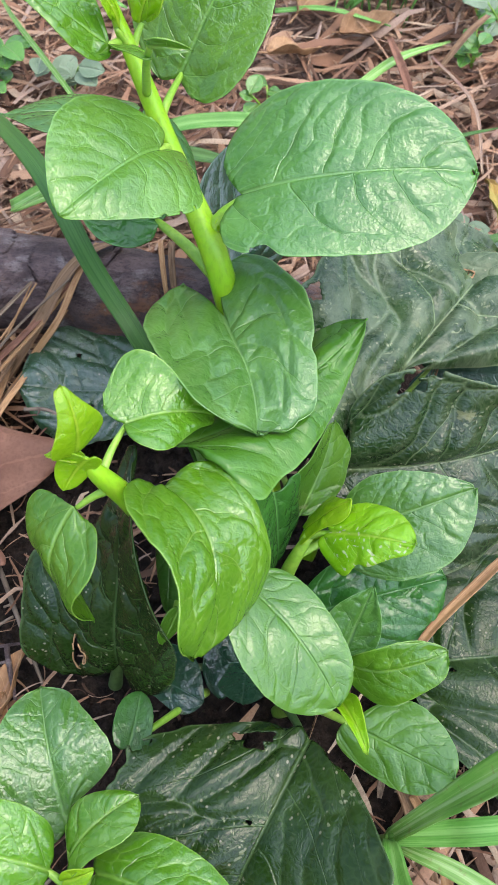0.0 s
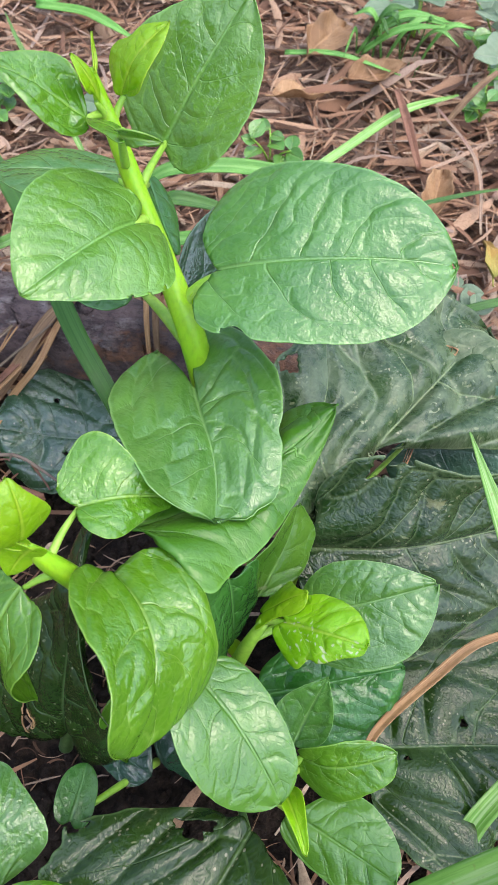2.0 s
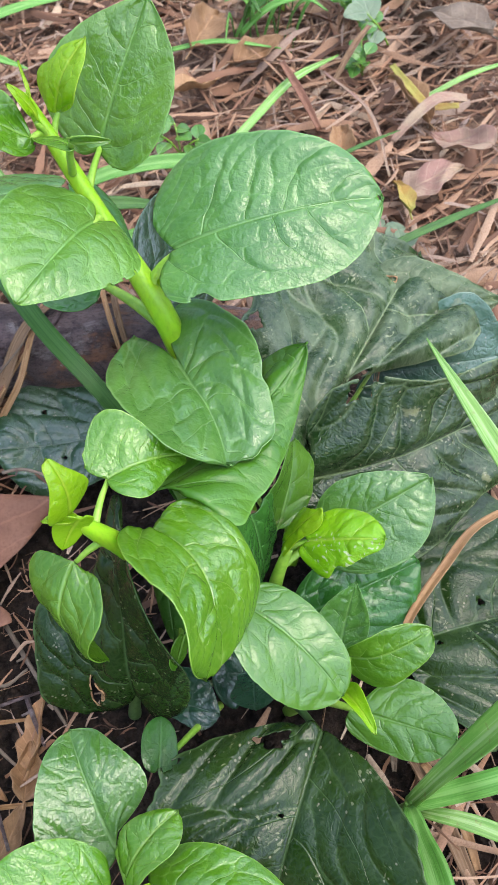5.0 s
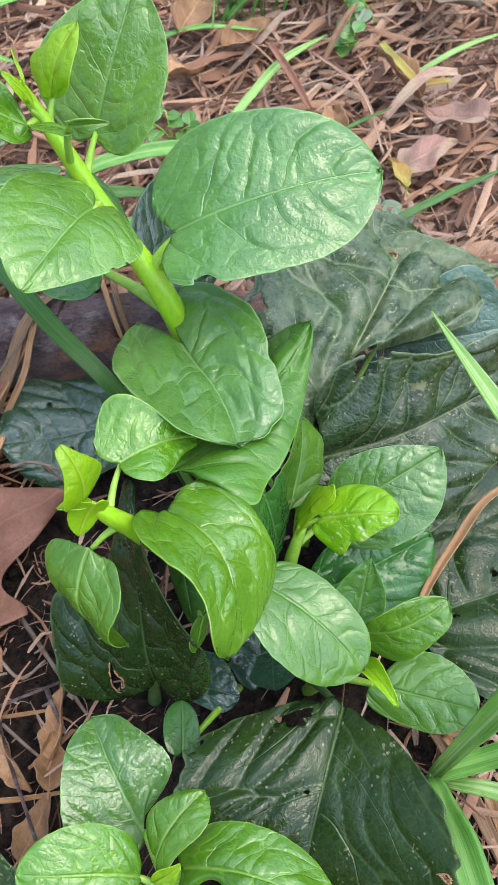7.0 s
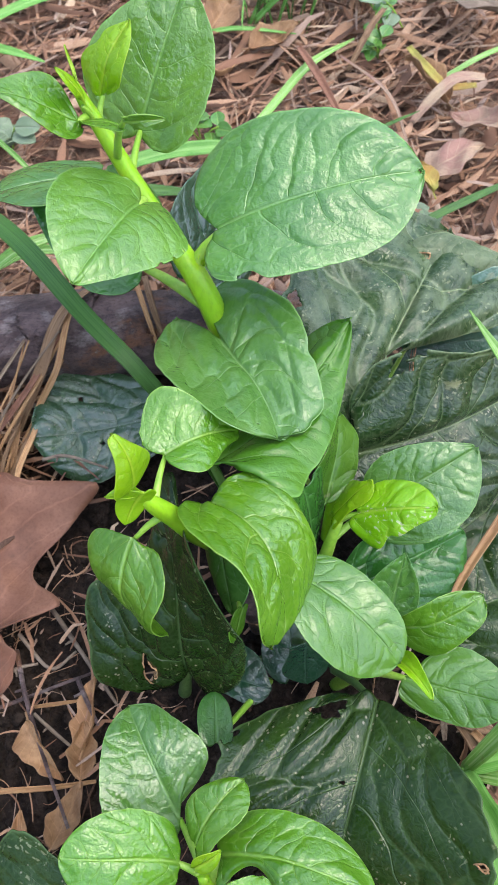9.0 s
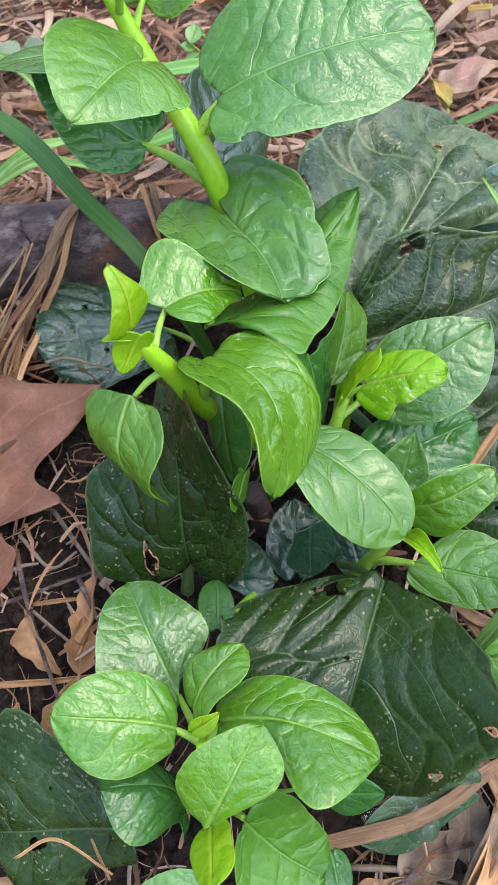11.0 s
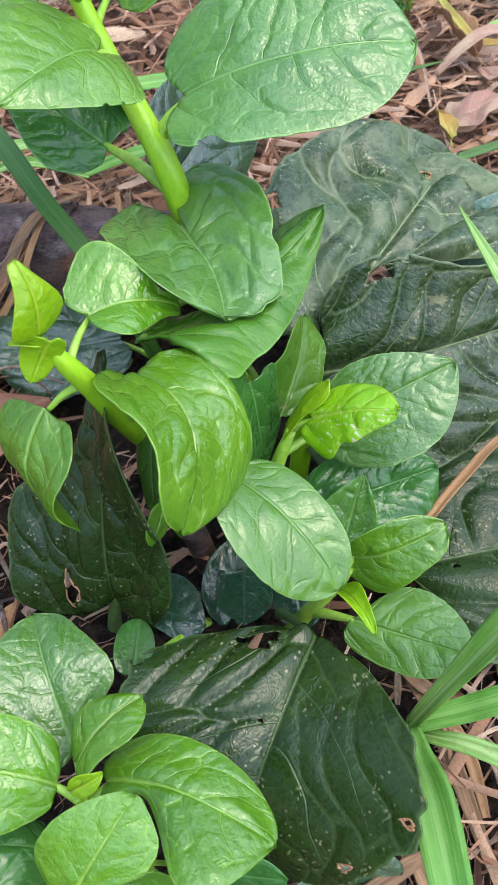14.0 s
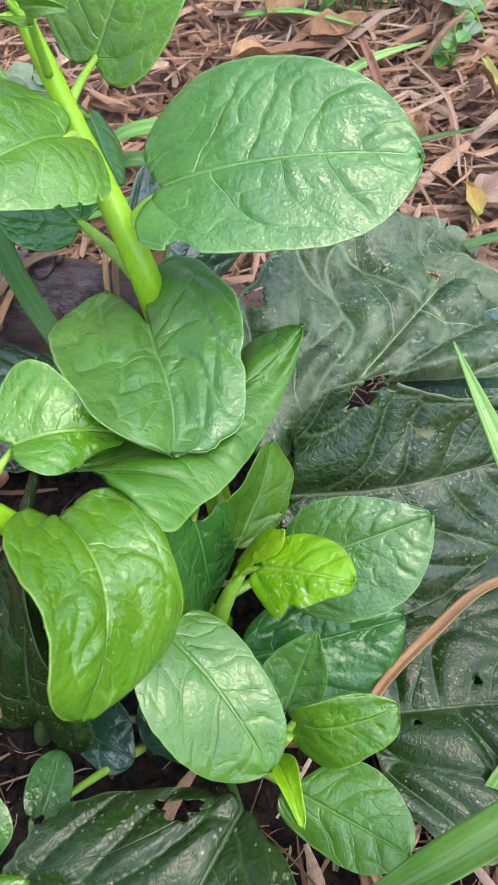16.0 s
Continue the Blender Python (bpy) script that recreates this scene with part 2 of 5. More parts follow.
def fibre(name, a, b, stripe, lines=14.0, rough=0.5, spread=0.15, mid=0.0, flecks=0.0, gloss=0.4):
    """A strip of grass: fine lines along the blade, a paler keel, uneven tone and, where dry, flecks."""
    m = Nodes(name)
    uv = m.node("UVMap")
    uv.uv_map = "blade"
    sep = m.node("SeparateXYZ", Vector=uv.outputs[0])
    far = m.math("MULTIPLY", m.random(), 30.0)
    along = m.node("CombineXYZ", X=m.math("MULTIPLY", sep.outputs[0], 2.2), Y=m.math("MULTIPLY", sep.outputs[1], lines), Z=far).outputs[0]
    grain = m.noise(1.0, 3.0, along, 0.6)
    patch = m.noise(2.2, 4.0, m.node("CombineXYZ", X=m.math("MULTIPLY", sep.outputs[0], 3.0), Y=sep.outputs[1], Z=far).outputs[0])
    color = m.mix(m.ramp(patch, 0.35, 0.65), a, b)
    color = m.mix(m.math("MULTIPLY", m.ramp(grain, 0.5, 0.64), 0.42), color, stripe)
    color = m.mix(m.math("MULTIPLY", m.ramp(grain, 0.45, 0.32), 0.5), color, tuple(0.55 * c for c in a))
    if mid:
        keel = m.ramp(m.math("ABSOLUTE", m.math("SUBTRACT", sep.outputs[1], 0.5)), 0.1, 0.03)
        color = m.mix(m.math("MULTIPLY", keel, mid), color, stripe)
    if flecks:
        color = m.mix(m.math("MULTIPLY", m.ramp(m.noise(330.0, 3.0), 0.62, 0.7), flecks), color, (0.16, 0.07, 0.03))
    color = m.hsv(color, 0.5, 1.0, m.math("ADD", 1.0 - spread, m.math("MULTIPLY", m.random(), 2 * spread)))
    height = m.math("ADD", grain, m.math("MULTIPLY", m.noise(900.0, 2.0), 0.3))
    return m.set(Base_Color=color, Roughness=m.math("ADD", rough - 0.1, m.math("MULTIPLY", grain, 0.2)), Normal=m.bump(height, 0.5, 0.0007), Specular_IOR_Level=gloss)


DEEP_GRASS = fibre("deep_grass_green", (0.035, 0.115, 0.012), (0.055, 0.155, 0.02), (0.08, 0.2, 0.035), 16, 0.4, 0.08, 0.3)
GRASS = fibre("grass_green", (0.09, 0.27, 0.035), (0.145, 0.34, 0.06), (0.25, 0.45, 0.13), 16, 0.42, 0.12, 0.5)
PALE_GRASS = fibre("striped_grass", (0.12, 0.29, 0.04), (0.19, 0.37, 0.07), (0.42, 0.54, 0.26), 8, 0.42, 0.12, 0.4, 0.3)
STRAW = fibre("dry_straw", (0.32, 0.172, 0.075), (0.42, 0.245, 0.11), (0.51, 0.335, 0.178), 9, 0.6, 0.25, 0.0, 0.3, 0.3)
PALE_STRAW = fibre("pale_dry_straw", (0.19, 0.11, 0.055), (0.28, 0.172, 0.092), (0.39, 0.27, 0.16), 12, 0.65, 0.25, 0.0, 0.4, 0.25)
GREY_STRAW = fibre("grey_dry_straw", (0.14, 0.1, 0.066), (0.22, 0.165, 0.11), (0.32, 0.25, 0.175), 12, 0.7, 0.25, 0.0, 0.4, 0.2)


def bark_material():
    """Purple-brown bark with pale worn patches, rusty stains, lichen flecks and fine cracks."""
    m = Nodes("weathered_bark")
    mapping = m.node("Mapping", Vector=m.coords())
    mapping.inputs["Scale"].default_value = (0.6, 1, 1)
    place = mapping.outputs[0]
    a, b, c = m.noise(75.0, 6.0, place, 0.65), m.noise(42.0, 6.0, place, 0.7), m.noise(520.0, 5.0, place, 0.75)
    color = m.mix(m.ramp(a, 0.35, 0.65), (0.065, 0.042, 0.039), (0.2, 0.138, 0.126))
    color = m.mix(m.math("MULTIPLY", m.ramp(b, 0.53, 0.66), 0.8), color, (0.34, 0.29, 0.265))
    color = m.mix(m.math("MULTIPLY", m.ramp(m.noise(30.0, 5.0, place, 0.65), 0.54, 0.64), 0.8), color, (0.27, 0.12, 0.055))
    color = m.mix(m.math("MULTIPLY", m.ramp(c, 0.48, 0.68), 0.65), color, (0.03, 0.02, 0.018))
    color = m.mix(m.math("MULTIPLY", m.ramp(m.noise(260.0, 4.0, place, 0.7), 0.64, 0.72), 0.5), color, (0.4, 0.36, 0.32))
    height = m.math("ADD", m.math("MULTIPLY", a, 2.0), m.math("ADD", c, m.math("MULTIPLY", b, 1.5)))
    return m.set(Base_Color=color, Roughness=0.6, Normal=m.bump(height, 1.0, 0.003), Specular_IOR_Level=0.45)


BARK = bark_material()
BROWN = plain("brown_dry_leaf", (0.17, 0.075, 0.042), (0.25, 0.12, 0.07), 45, 0.6, 600, 0.4, 0.0005, 0.12, veined=True)
TAN = plain("tan_dry_leaf", (0.25, 0.13, 0.055), (0.38, 0.23, 0.115), 60, 0.65, 600, 0.5, 0.0006, 0.2, veined=True)
GREY = plain("grey_dry_leaf", (0.125, 0.09, 0.06), (0.22, 0.17, 0.12), 60, 0.7, 600, 0.5, 0.0006, 0.2, veined=True)
PINK = plain("reddish_dry_leaf", (0.3, 0.16, 0.12), (0.36, 0.27, 0.17), 40, 0.6, 600, 0.4, 0.0006, 0.1, veined=True)
YELLOW = plain("yellowing_leaf", (0.42, 0.24, 0.06), (0.3, 0.3, 0.06), 30, 0.6, 600, 0.4, 0.0006, 0.1, veined=True)


def litter_material():
    """Dry grass in a mix of tan, pinkish brown and grey, one tone a strand."""
    m = Nodes("litter_straw")
    chance = m.island()
    ramp = m.node("ValToRGB", Fac=chance)
    tones = ((0.0, (0.075, 0.04, 0.024)), (0.25, (0.22, 0.11, 0.062)), (0.5, (0.35, 0.196, 0.11)), (0.75, (0.45, 0.29, 0.178)), (0.9, (0.34, 0.245, 0.188)), (1.0, (0.56, 0.41, 0.264)))
    bar = ramp.color_ramp
    while len(bar.elements) < len(tones):
        bar.elements.new(0.5)
    for spot, (at, tone) in zip(bar.elements, tones):
        spot.position, spot.color = at, (*tone, 1)
    grain = m.noise(900.0, 4.0)
    color = m.mix(m.math("MULTIPLY", m.ramp(grain, 0.4, 0.7), 0.45), ramp.outputs[0], (0.16, 0.09, 0.055))
    return m.set(Base_Color=color, Roughness=0.7, Normal=m.bump(grain, 0.5, 0.0005), Specular_IOR_Level=0.25)


LITTER = litter_material()


def soil_material():
    m = Nodes("gap_shaded_soil")
    a, b, c = m.noise(14.0, 5.0), m.noise(120.0, 6.0, None, 0.7), m.noise(700.0, 3.0)
    # Bare soil, darkened further so its colour carries shade between the leaves.
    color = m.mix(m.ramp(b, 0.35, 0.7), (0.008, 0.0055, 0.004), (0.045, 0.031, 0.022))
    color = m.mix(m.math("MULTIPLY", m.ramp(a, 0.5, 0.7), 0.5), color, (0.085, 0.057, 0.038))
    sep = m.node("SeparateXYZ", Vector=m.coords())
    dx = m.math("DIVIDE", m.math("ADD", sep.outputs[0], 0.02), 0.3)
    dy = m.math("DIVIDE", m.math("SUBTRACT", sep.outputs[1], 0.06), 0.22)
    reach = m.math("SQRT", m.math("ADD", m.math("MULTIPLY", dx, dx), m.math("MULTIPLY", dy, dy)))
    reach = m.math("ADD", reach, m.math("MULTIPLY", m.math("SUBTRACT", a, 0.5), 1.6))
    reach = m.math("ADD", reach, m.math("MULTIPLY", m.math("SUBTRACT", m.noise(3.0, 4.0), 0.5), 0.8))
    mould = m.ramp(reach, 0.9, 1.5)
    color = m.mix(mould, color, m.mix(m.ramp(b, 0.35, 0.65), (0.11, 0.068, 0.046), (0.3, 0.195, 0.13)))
    height = m.math("ADD", b, m.math("MULTIPLY", c, 0.4))
    return m.set(Base_Color=color, Roughness=0.9, Normal=m.bump(height, 1.0, 0.004), Specular_IOR_Level=0.2)


SOIL = soil_material()


def water_material():
    m = Nodes("water_drop")
    return m.set(Base_Color=(1, 1, 1), Roughness=0.02, IOR=1.33, Transmission_Weight=1.0)


WATER = water_material()


# ---- building helpers ----
def link(name, mesh, material, parent=None, label=""):
    ob = new(name, mesh)
    mesh.materials.append(material)
    if parent:
        ob.parent = parent
        ob.matrix_parent_inverse = parent.matrix_world.inverted()
    return tagged(ob, label)


def thing(name, place, label, category, group=""):
    ob = new(name)
    ob.location = place
    ob.empty_display_size = 0.01
    ob.matrix_world = Matrix.Translation(place)
    return tagged(ob, label, category, group)


def sheet_mesh(name, grid, normals, thick, blade, metric, keep=None, crease=None):
    """A closed thin blade: the grid, its underside and the rim between them."""
    nu, nv = grid.shape[:2]
    verts = np.concatenate([grid.reshape(-1, 3), (grid - normals * thick).reshape(-1, 3)])
    n, faces = nu * nv, []
    here = np.arange(n).reshape(nu, nv)
    keep = np.ones((nu - 1, nv - 1), bool) if keep is None else keep
    count = {}
    for i, j in np.argwhere(keep):
        a, b, c, d = (int(here[i, j]), int(here[i + 1, j]), int(here[i + 1, j + 1]), int(here[i, j + 1]))
        faces += [(a, b, c, d), (a + n, d + n, c + n, b + n)]
        for e in ((a, b), (b, c), (c, d), (d, a)):
            count[e] = 1
    for a, b in list(count):
        if (b, a) not in count:
            faces.append((b, a, a + n, b + n))
    mesh = bpy.data.meshes.new(name)
    mesh.from_pydata(verts.tolist(), [], faces)
    loops = np.empty(len(mesh.loops), int)
    mesh.loops.foreach_get("vertex_index", loops)
    for layer, values in (("blade", blade), ("metric", metric), ("crease", blade if crease is None else crease)):
        both = np.concatenate([values.reshape(-1, 2)] * 2)
        mesh.uv_layers.new(name=layer).data.foreach_set("uv", both[loops].ravel())
    mesh.shade_smooth()
    mesh.validate()
    return mesh


def cubic(values, u):
    """The cubic through four values at 0, 1/3, 2/3 and 1."""
    knots, total = (0, 1 / 3, 2 / 3, 1), 0
    for i, value in enumerate(values):
        term = 1.0
        for j, knot in enumerate(knots):
            if j != i:
                term = term * (u - knot) / (knots[i] - knot)
        total = total + value * term
    return total


def profile(values, u):
    """A smooth line through evenly spaced values."""
    if len(values) == 4:
        return cubic(values, u)
    p = np.array([2 * values[0] - values[1], *values, 2 * values[-1] - values[-2]])
    at = np.clip(u, 0, 1) * (len(values) - 1)
    k = np.minimum(at.astype(int), len(values) - 2)
    t = at - k
    a, b, c, d = p[k], p[k + 1], p[k + 2], p[k + 3]
    return 0.5 * (2 * b + (c - a) * t + (2 * a - 5 * b + 4 * c - d) * t**2 + (3 * b - a - 3 * c + d) * t**3)


def cells(x, y, seed):
    """For each place: how much nearer the nearest of a jittered grid of points is than the second, 0 on the line between two."""
    near, second = np.full(x.shape, 9.0), np.full(x.shape, 9.0)
    ix, iy = np.floor(x), np.floor(y)
    for dx in (-1, 0, 1):
        for dy in (-1, 0, 1):
            a, b = ix + dx, iy + dy
            jx = np.sin(a * 127.1 + b * 311.7 + seed * 17.3) * 43758.5453
            jy = np.sin(a * 269.5 + b * 183.3 + seed * 7.7) * 43758.5453
            d = np.hypot(a + 0.15 + 0.7 * (jx - np.floor(jx)) - x, b + 0.15 + 0.7 * (jy - np.floor(jy)) - y)
            second = np.where(d < near, near, np.minimum(second, d))
            near = np.minimum(near, d)
    return second - near


def grid_normals(grid):
    across = np.cross(np.gradient(grid, axis=0), np.gradient(grid, axis=1))
    return across / (np.linalg.norm(across, axis=-1, keepdims=True) + 1e-12)


leaf_count = 0


def leaf(parent, material, base, tip, roll=0.0, bow=0.05, lift=(0, 0), twist=0.0, left=(0.3, 0.38, 0.35, 0.2), right=(0.3, 0.38, 0.35, 0.2), lobes=(0.1, 0.1),
         ribs=4.0, relief=1.0, ragged=0.0, holes=(), petiole=None, stalk=0.0016, label="", hook=0.0, sway=0.0, blisters=0.0, rims=0, dents=(), curve=0.0, shingle=0.25, blunt=7, domes=0.0):
    """A leaf from base to tip. left and right: half widths along the blade as parts of its length; lobes: how far the base reaches
    back; bow: the arch of the midrib; lift: how far the edges rise; holes: (along, across, half length, half width);
    dents: (1 left or 0 right, along, half length, depth); curve: how far the midrib bends aside;
    shingle: how far the swellings lean towards the tip; blunt: how square the tip is; domes: how far round swellings replace ridges."""
    global leaf_count
    leaf_count += 1
    base, tip = np.array(base, float), np.array(tip, float)
    axis = tip - base
    size = np.linalg.norm(axis)
    axis = axis / size
    up = np.array([0, -0.35, 1.0])
    up -= axis * (up @ axis)
    up /= np.linalg.norm(up)
    side = np.cross(up, axis) * math.cos(roll) + up * math.sin(roll)
    up = np.cross(axis, side)
    fine = size > 0.03
    nu, nv = (110, 89) if size > 0.08 else (84, 65) if size > 0.045 else (52, 41) if fine else (32, 25)
    s = np.linspace(0, 1, nu)
    u = (0.35 * s + 0.35 * (1 - (1 - s) ** 2.2) + 0.3 * s**2.2)[:, None] * np.ones((1, nv))
    t = np.linspace(1, -1, nv)
    v = (np.sign(t) * (1 - (1 - np.abs(t)) ** 1.25))[None, :] * np.ones((nu, 1))
    keep = None
    if holes:
        keep = np.ones((nu - 1, nv - 1), bool)
        uc, vc = (0.25 * (q[1:, 1:] + q[:-1, 1:] + q[1:, :-1] + q[:-1, :-1]) for q in (u, v))

        def inside(uu, vv, hole):
            """Below 1 inside the uneven rim of a hole."""
            along, across, ru, rv = hole
            a = np.arctan2((vv - across) / rv, (uu - along) / ru)
            return np.hypot((vv - across) / rv, (uu - along) / ru) / (1 + 0.25 * np.sin(3 * a + leaf_count) + 0.15 * np.sin(7 * a))

        for hole in holes:
            keep &= inside(uc, vc, hole) > 1
        # Rim vertices slide onto the outline of their hole.
        solid, gone = np.zeros((nu, nv), bool), np.zeros((nu, nv), bool)
        for i, j in ((0, 0), (0, 1), (1, 0), (1, 1)):
            solid[i : i + nu - 1, j : j + nv - 1] |= keep
            gone[i : i + nu - 1, j : j + nv - 1] |= ~keep
        near = np.stack([inside(u, v, hole) for hole in holes])
        closest = near.argmin(0)
        for k, (along, across, ru, rv) in enumerate(holes):
            rim = solid & gone & (closest == k) & (near[k] > 0.3) & (near[k] < 2.5)
            u = np.where(rim, np.clip(along + (u - along) / near[k], 0, 1), u)
            v = np.where(rim & (np.abs(v) < 1), np.clip(across + (v - across) / near[k], -1, 1), v)
    w, is_left = np.abs(v), v > 0
    half = np.where(is_left, profile(left, u), profile(right, u))
    half = np.maximum(half, 0.004) * np.sqrt(np.clip(1 - u**blunt, 0, 1))
    q = np.clip(1 - u / 0.35, 0, 1)
    half = half * (0.45 + 0.55 * np.sqrt(1 - q * q))
    f = 6.0 + leaf_count % 5
    if ragged:
        k = leaf_count * 1.7
        tooth = np.sin(u * 17 + k + 3 * is_left) + 0.6 * np.sin(u * 37 + 2.1 * k) + 0.4 * np.sin(u * 71 + k)
        half = half * (1 + ragged * w**6 * tooth)
    else:
        half = half * (1 + 0.004 * w**6 * (np.sin(u * 31 + leaf_count) + np.sin(u * 57 + 2 * leaf_count)))
    for on_left, along, reach, depth in dents:
        half = half * (1 - depth * w**3 * (is_left == bool(on_left)) * np.exp(-(((u - along) / reach) ** 2)))
    y = half * v
    back = np.where(is_left, lobes[0], lobes[1])
    x = u - back * np.sin(0.62 * np.pi * w) * (1 - u) ** 2
    drift = sway * np.clip((u - 0.35) / 0.65, 0, 1) ** 2.5 + curve * 4 * u * (1 - u)
    rise = np.where(is_left, lift[0], lift[1])
    z = bow * 4 * u * (1 - u) + rise * w**1.6 * half / 0.4 + twist * (u - 0.4) * y
    z = z - hook * np.clip((u - 0.75) / 0.25, 0, 1) ** 2
    z = z + 0.006 * w**2 * np.sin(f * u + leaf_count + 2 * is_left)
    grid = base + size * (x[..., None] * axis + (y + drift)[..., None] * side + z[..., None] * up)
    normals = grid_normals(grid)
    flip = 1.0 if (normals[nu // 2, nv // 2] @ up) > 0 else -1.0
    normals = normals * flip
    # Swellings between the side veins, smaller blisters between the lesser veins, and a sunk midrib.
    wob = 0.03 * np.sin(5 * v + leaf_count) * np.sin(6 * u + 2.0 * leaf_count) + 0.004 * np.sin(19 * v + 13 * u + leaf_count) + 0.035 * np.sin(8 * u + 1.3 * leaf_count + 2 * is_left)
    sweep = 0.9 * half * w**1.3
    phase = ribs * (u + wob - sweep) + 0.45 * is_left
    part = phase - np.floor(phase)
    fade = np.clip(half / 0.18, 0, 1) * np.clip(w * 5, 0, 1) ** 0.7 * (1 - w**6) * np.clip((1 - u) * 6, 0, 1)
    puff = 0.5 * np.sin(np.pi * part) + 0.5 * (1 - np.abs(2 * part - 1) ** 7)
    lean = np.clip(part / 0.16, 0, 1)
    puff = (1 - shingle) * puff + shingle * 1.25 * lean * lean * (3 - 2 * lean) * (1 - part) ** 0.8
    count = blisters if blisters else max(5.0, min(9.5, size / 0.0085))
    warp = 0.25 * np.sin(9 * y + 7 * u + leaf_count)
    gap = cells(0.42 * count / ribs * (phase - 0.45 * is_left) * 1.6 + warp, count * 0.75 * y - warp, leaf_count)
    step = np.clip(gap / 0.55, 0, 1)
    small = step * (2 - step)
    broad = np.sin(5 * u + 3 * v + leaf_count) * np.sin(4 * v - 3 * u + 2 * leaf_count)
    uneven = 0.65 + 0.35 * np.sin(3.1 * phase + 6 * w + leaf_count)
    strong = np.where(is_left, relief[0], relief[1]) if isinstance(relief, tuple) else relief
    bumps = strong * fade * size * (0.019 * (1 - domes) * puff * uneven + 0.009 * (1 + 0.6 * domes) * small * (8.0 / count if blisters else 1.0))
    bumps = bumps + size * strong * (0.014 * broad - 0.005 * np.exp(-((y / 0.012) ** 2)))
    grid = grid + normals * bumps[..., None]
    normals = grid_normals(grid) * flip
    blade = np.stack([(phase - 0.45 * is_left) / 4.0, v * 0.5 + 0.5], -1)
    crease = np.stack([gap, u], -1)
    metric = np.stack([x * size, y * size], -1)
    grid, blade, metric, crease = (q if flip > 0 else q[:, ::-1] for q in (grid, blade, metric, crease))
    normals = normals if flip > 0 else normals[:, ::-1]
    if keep is not None and flip < 0:
        keep = keep[:, ::-1]
    ob = link("leaf", sheet_mesh("leaf", grid, normals, 0.00045, blade, metric, keep, crease), material, parent, label)
    for along, across, ru, rv in holes[:rims]:
        ring = []
        for a in np.linspace(0, 2 * np.pi, 19):
            far = 1 + 0.25 * math.sin(3 * a + leaf_count) + 0.15 * math.sin(7 * a)
            i = int(np.abs(u[:, 0] - along - ru * far * math.cos(a)).argmin())
            j = int(np.abs(v[0] - across - rv * far * math.sin(a)).argmin())
            ring.append(grid[i, j if flip > 0 else nv - 1 - j])
        tube("torn_rim", ring, [0.0002 + 0.0003 * abs(math.sin(1.7 * k)) for k in range(19)], TAN, ob, "pale dry rim of a torn hole", 6, 2)
    if petiole is not None:
        end = Vector(petiole)
        start = Vector(base + axis * 0.03 * size - up * 0.0012)
        middle = start.lerp(Vector(base), 0.8) * 0.5 + end * 0.5 + Vector((0, 0, 0.15)) * (start - end).length * 0.3
        tube("petiole", [start, middle, end], [stalk * 0.7, stalk, stalk * 1.25], DARK_PETIOLE if material in (OLD, DUSTY, BROAD, BLUISH) else PETIOLE, ob)
    return ob


def smooth_path(points, steps):
    """Catmull-Rom through the points."""
    p = np.array([list(q) for q in points], float)
    p = np.concatenate([2 * p[:1] - p[1:2], p, 2 * p[-1:] - p[-2:-1]])
    out = []
    for i in range(1, len(p) - 2):
        for k in range(steps):
            t = k / steps
            a, b, c, d = p[i - 1 : i + 3]
            out.append(0.5 * (2 * b + (c - a) * t + (2 * a - 5 * b + 4 * c - d) * t**2 + (3 * b - a - 3 * c + d) * t**3))
    out.append(p[-2])
    return np.array(out)


def tube(name, points, radii, material, parent=None, label="", sides=14, steps=8, rough=0.0, ridges=0.0):
    """A round stalk through the points, closed at both ends."""
    line = smooth_path(points, steps)
    rad = smooth_path([(r, 0, 0) for r in radii], steps)[:, 0]
    along = np.gradient(line, axis=0)
    along /= np.linalg.norm(along, axis=1, keepdims=True)
    ref = np.array([0.3, 1.0, 0.1]) if abs(along[0] @ (0, 0, 1)) > 0.5 else np.array([0, 0, 1.0])
    one = np.cross(along, ref)
    one /= np.linalg.norm(one, axis=1, keepdims=True)
    two = np.cross(along, one)
    ang = np.linspace(0, 2 * np.pi, sides, endpoint=False)
    swell = np.ones((len(line), sides))
    if rough or ridges:
        for i in range(len(line)):
            for j in range(sides):
                p = Vector(line[i]) * 60 + Vector((math.cos(ang[j]), math.sin(ang[j]), 0)) * 0.7
                swell[i, j] += rough * noise.noise(p) + 0.5 * rough * noise.noise(p * 3.1) + ridges * math.cos(5 * ang[j])
    ring = line[:, None] + (rad[:, None] * swell)[..., None] * (np.cos(ang)[None, :, None] * one[:, None] + np.sin(ang)[None, :, None] * two[:, None])
    n, verts = len(line), ring.reshape(-1, 3).tolist()
    faces = [(i * sides + j, i * sides + (j + 1) % sides, (i + 1) * sides + (j + 1) % sides, (i + 1) * sides + j) for i in range(n - 1) for j in range(sides)]
    faces += [tuple(range(sides))[::-1], tuple((n - 1) * sides + j for j in range(sides))]
    mesh = bpy.data.meshes.new(name)
    mesh.from_pydata(verts, [], faces)
    mesh.shade_smooth()
    mesh.validate()
    return link(name, mesh, material, parent, label)


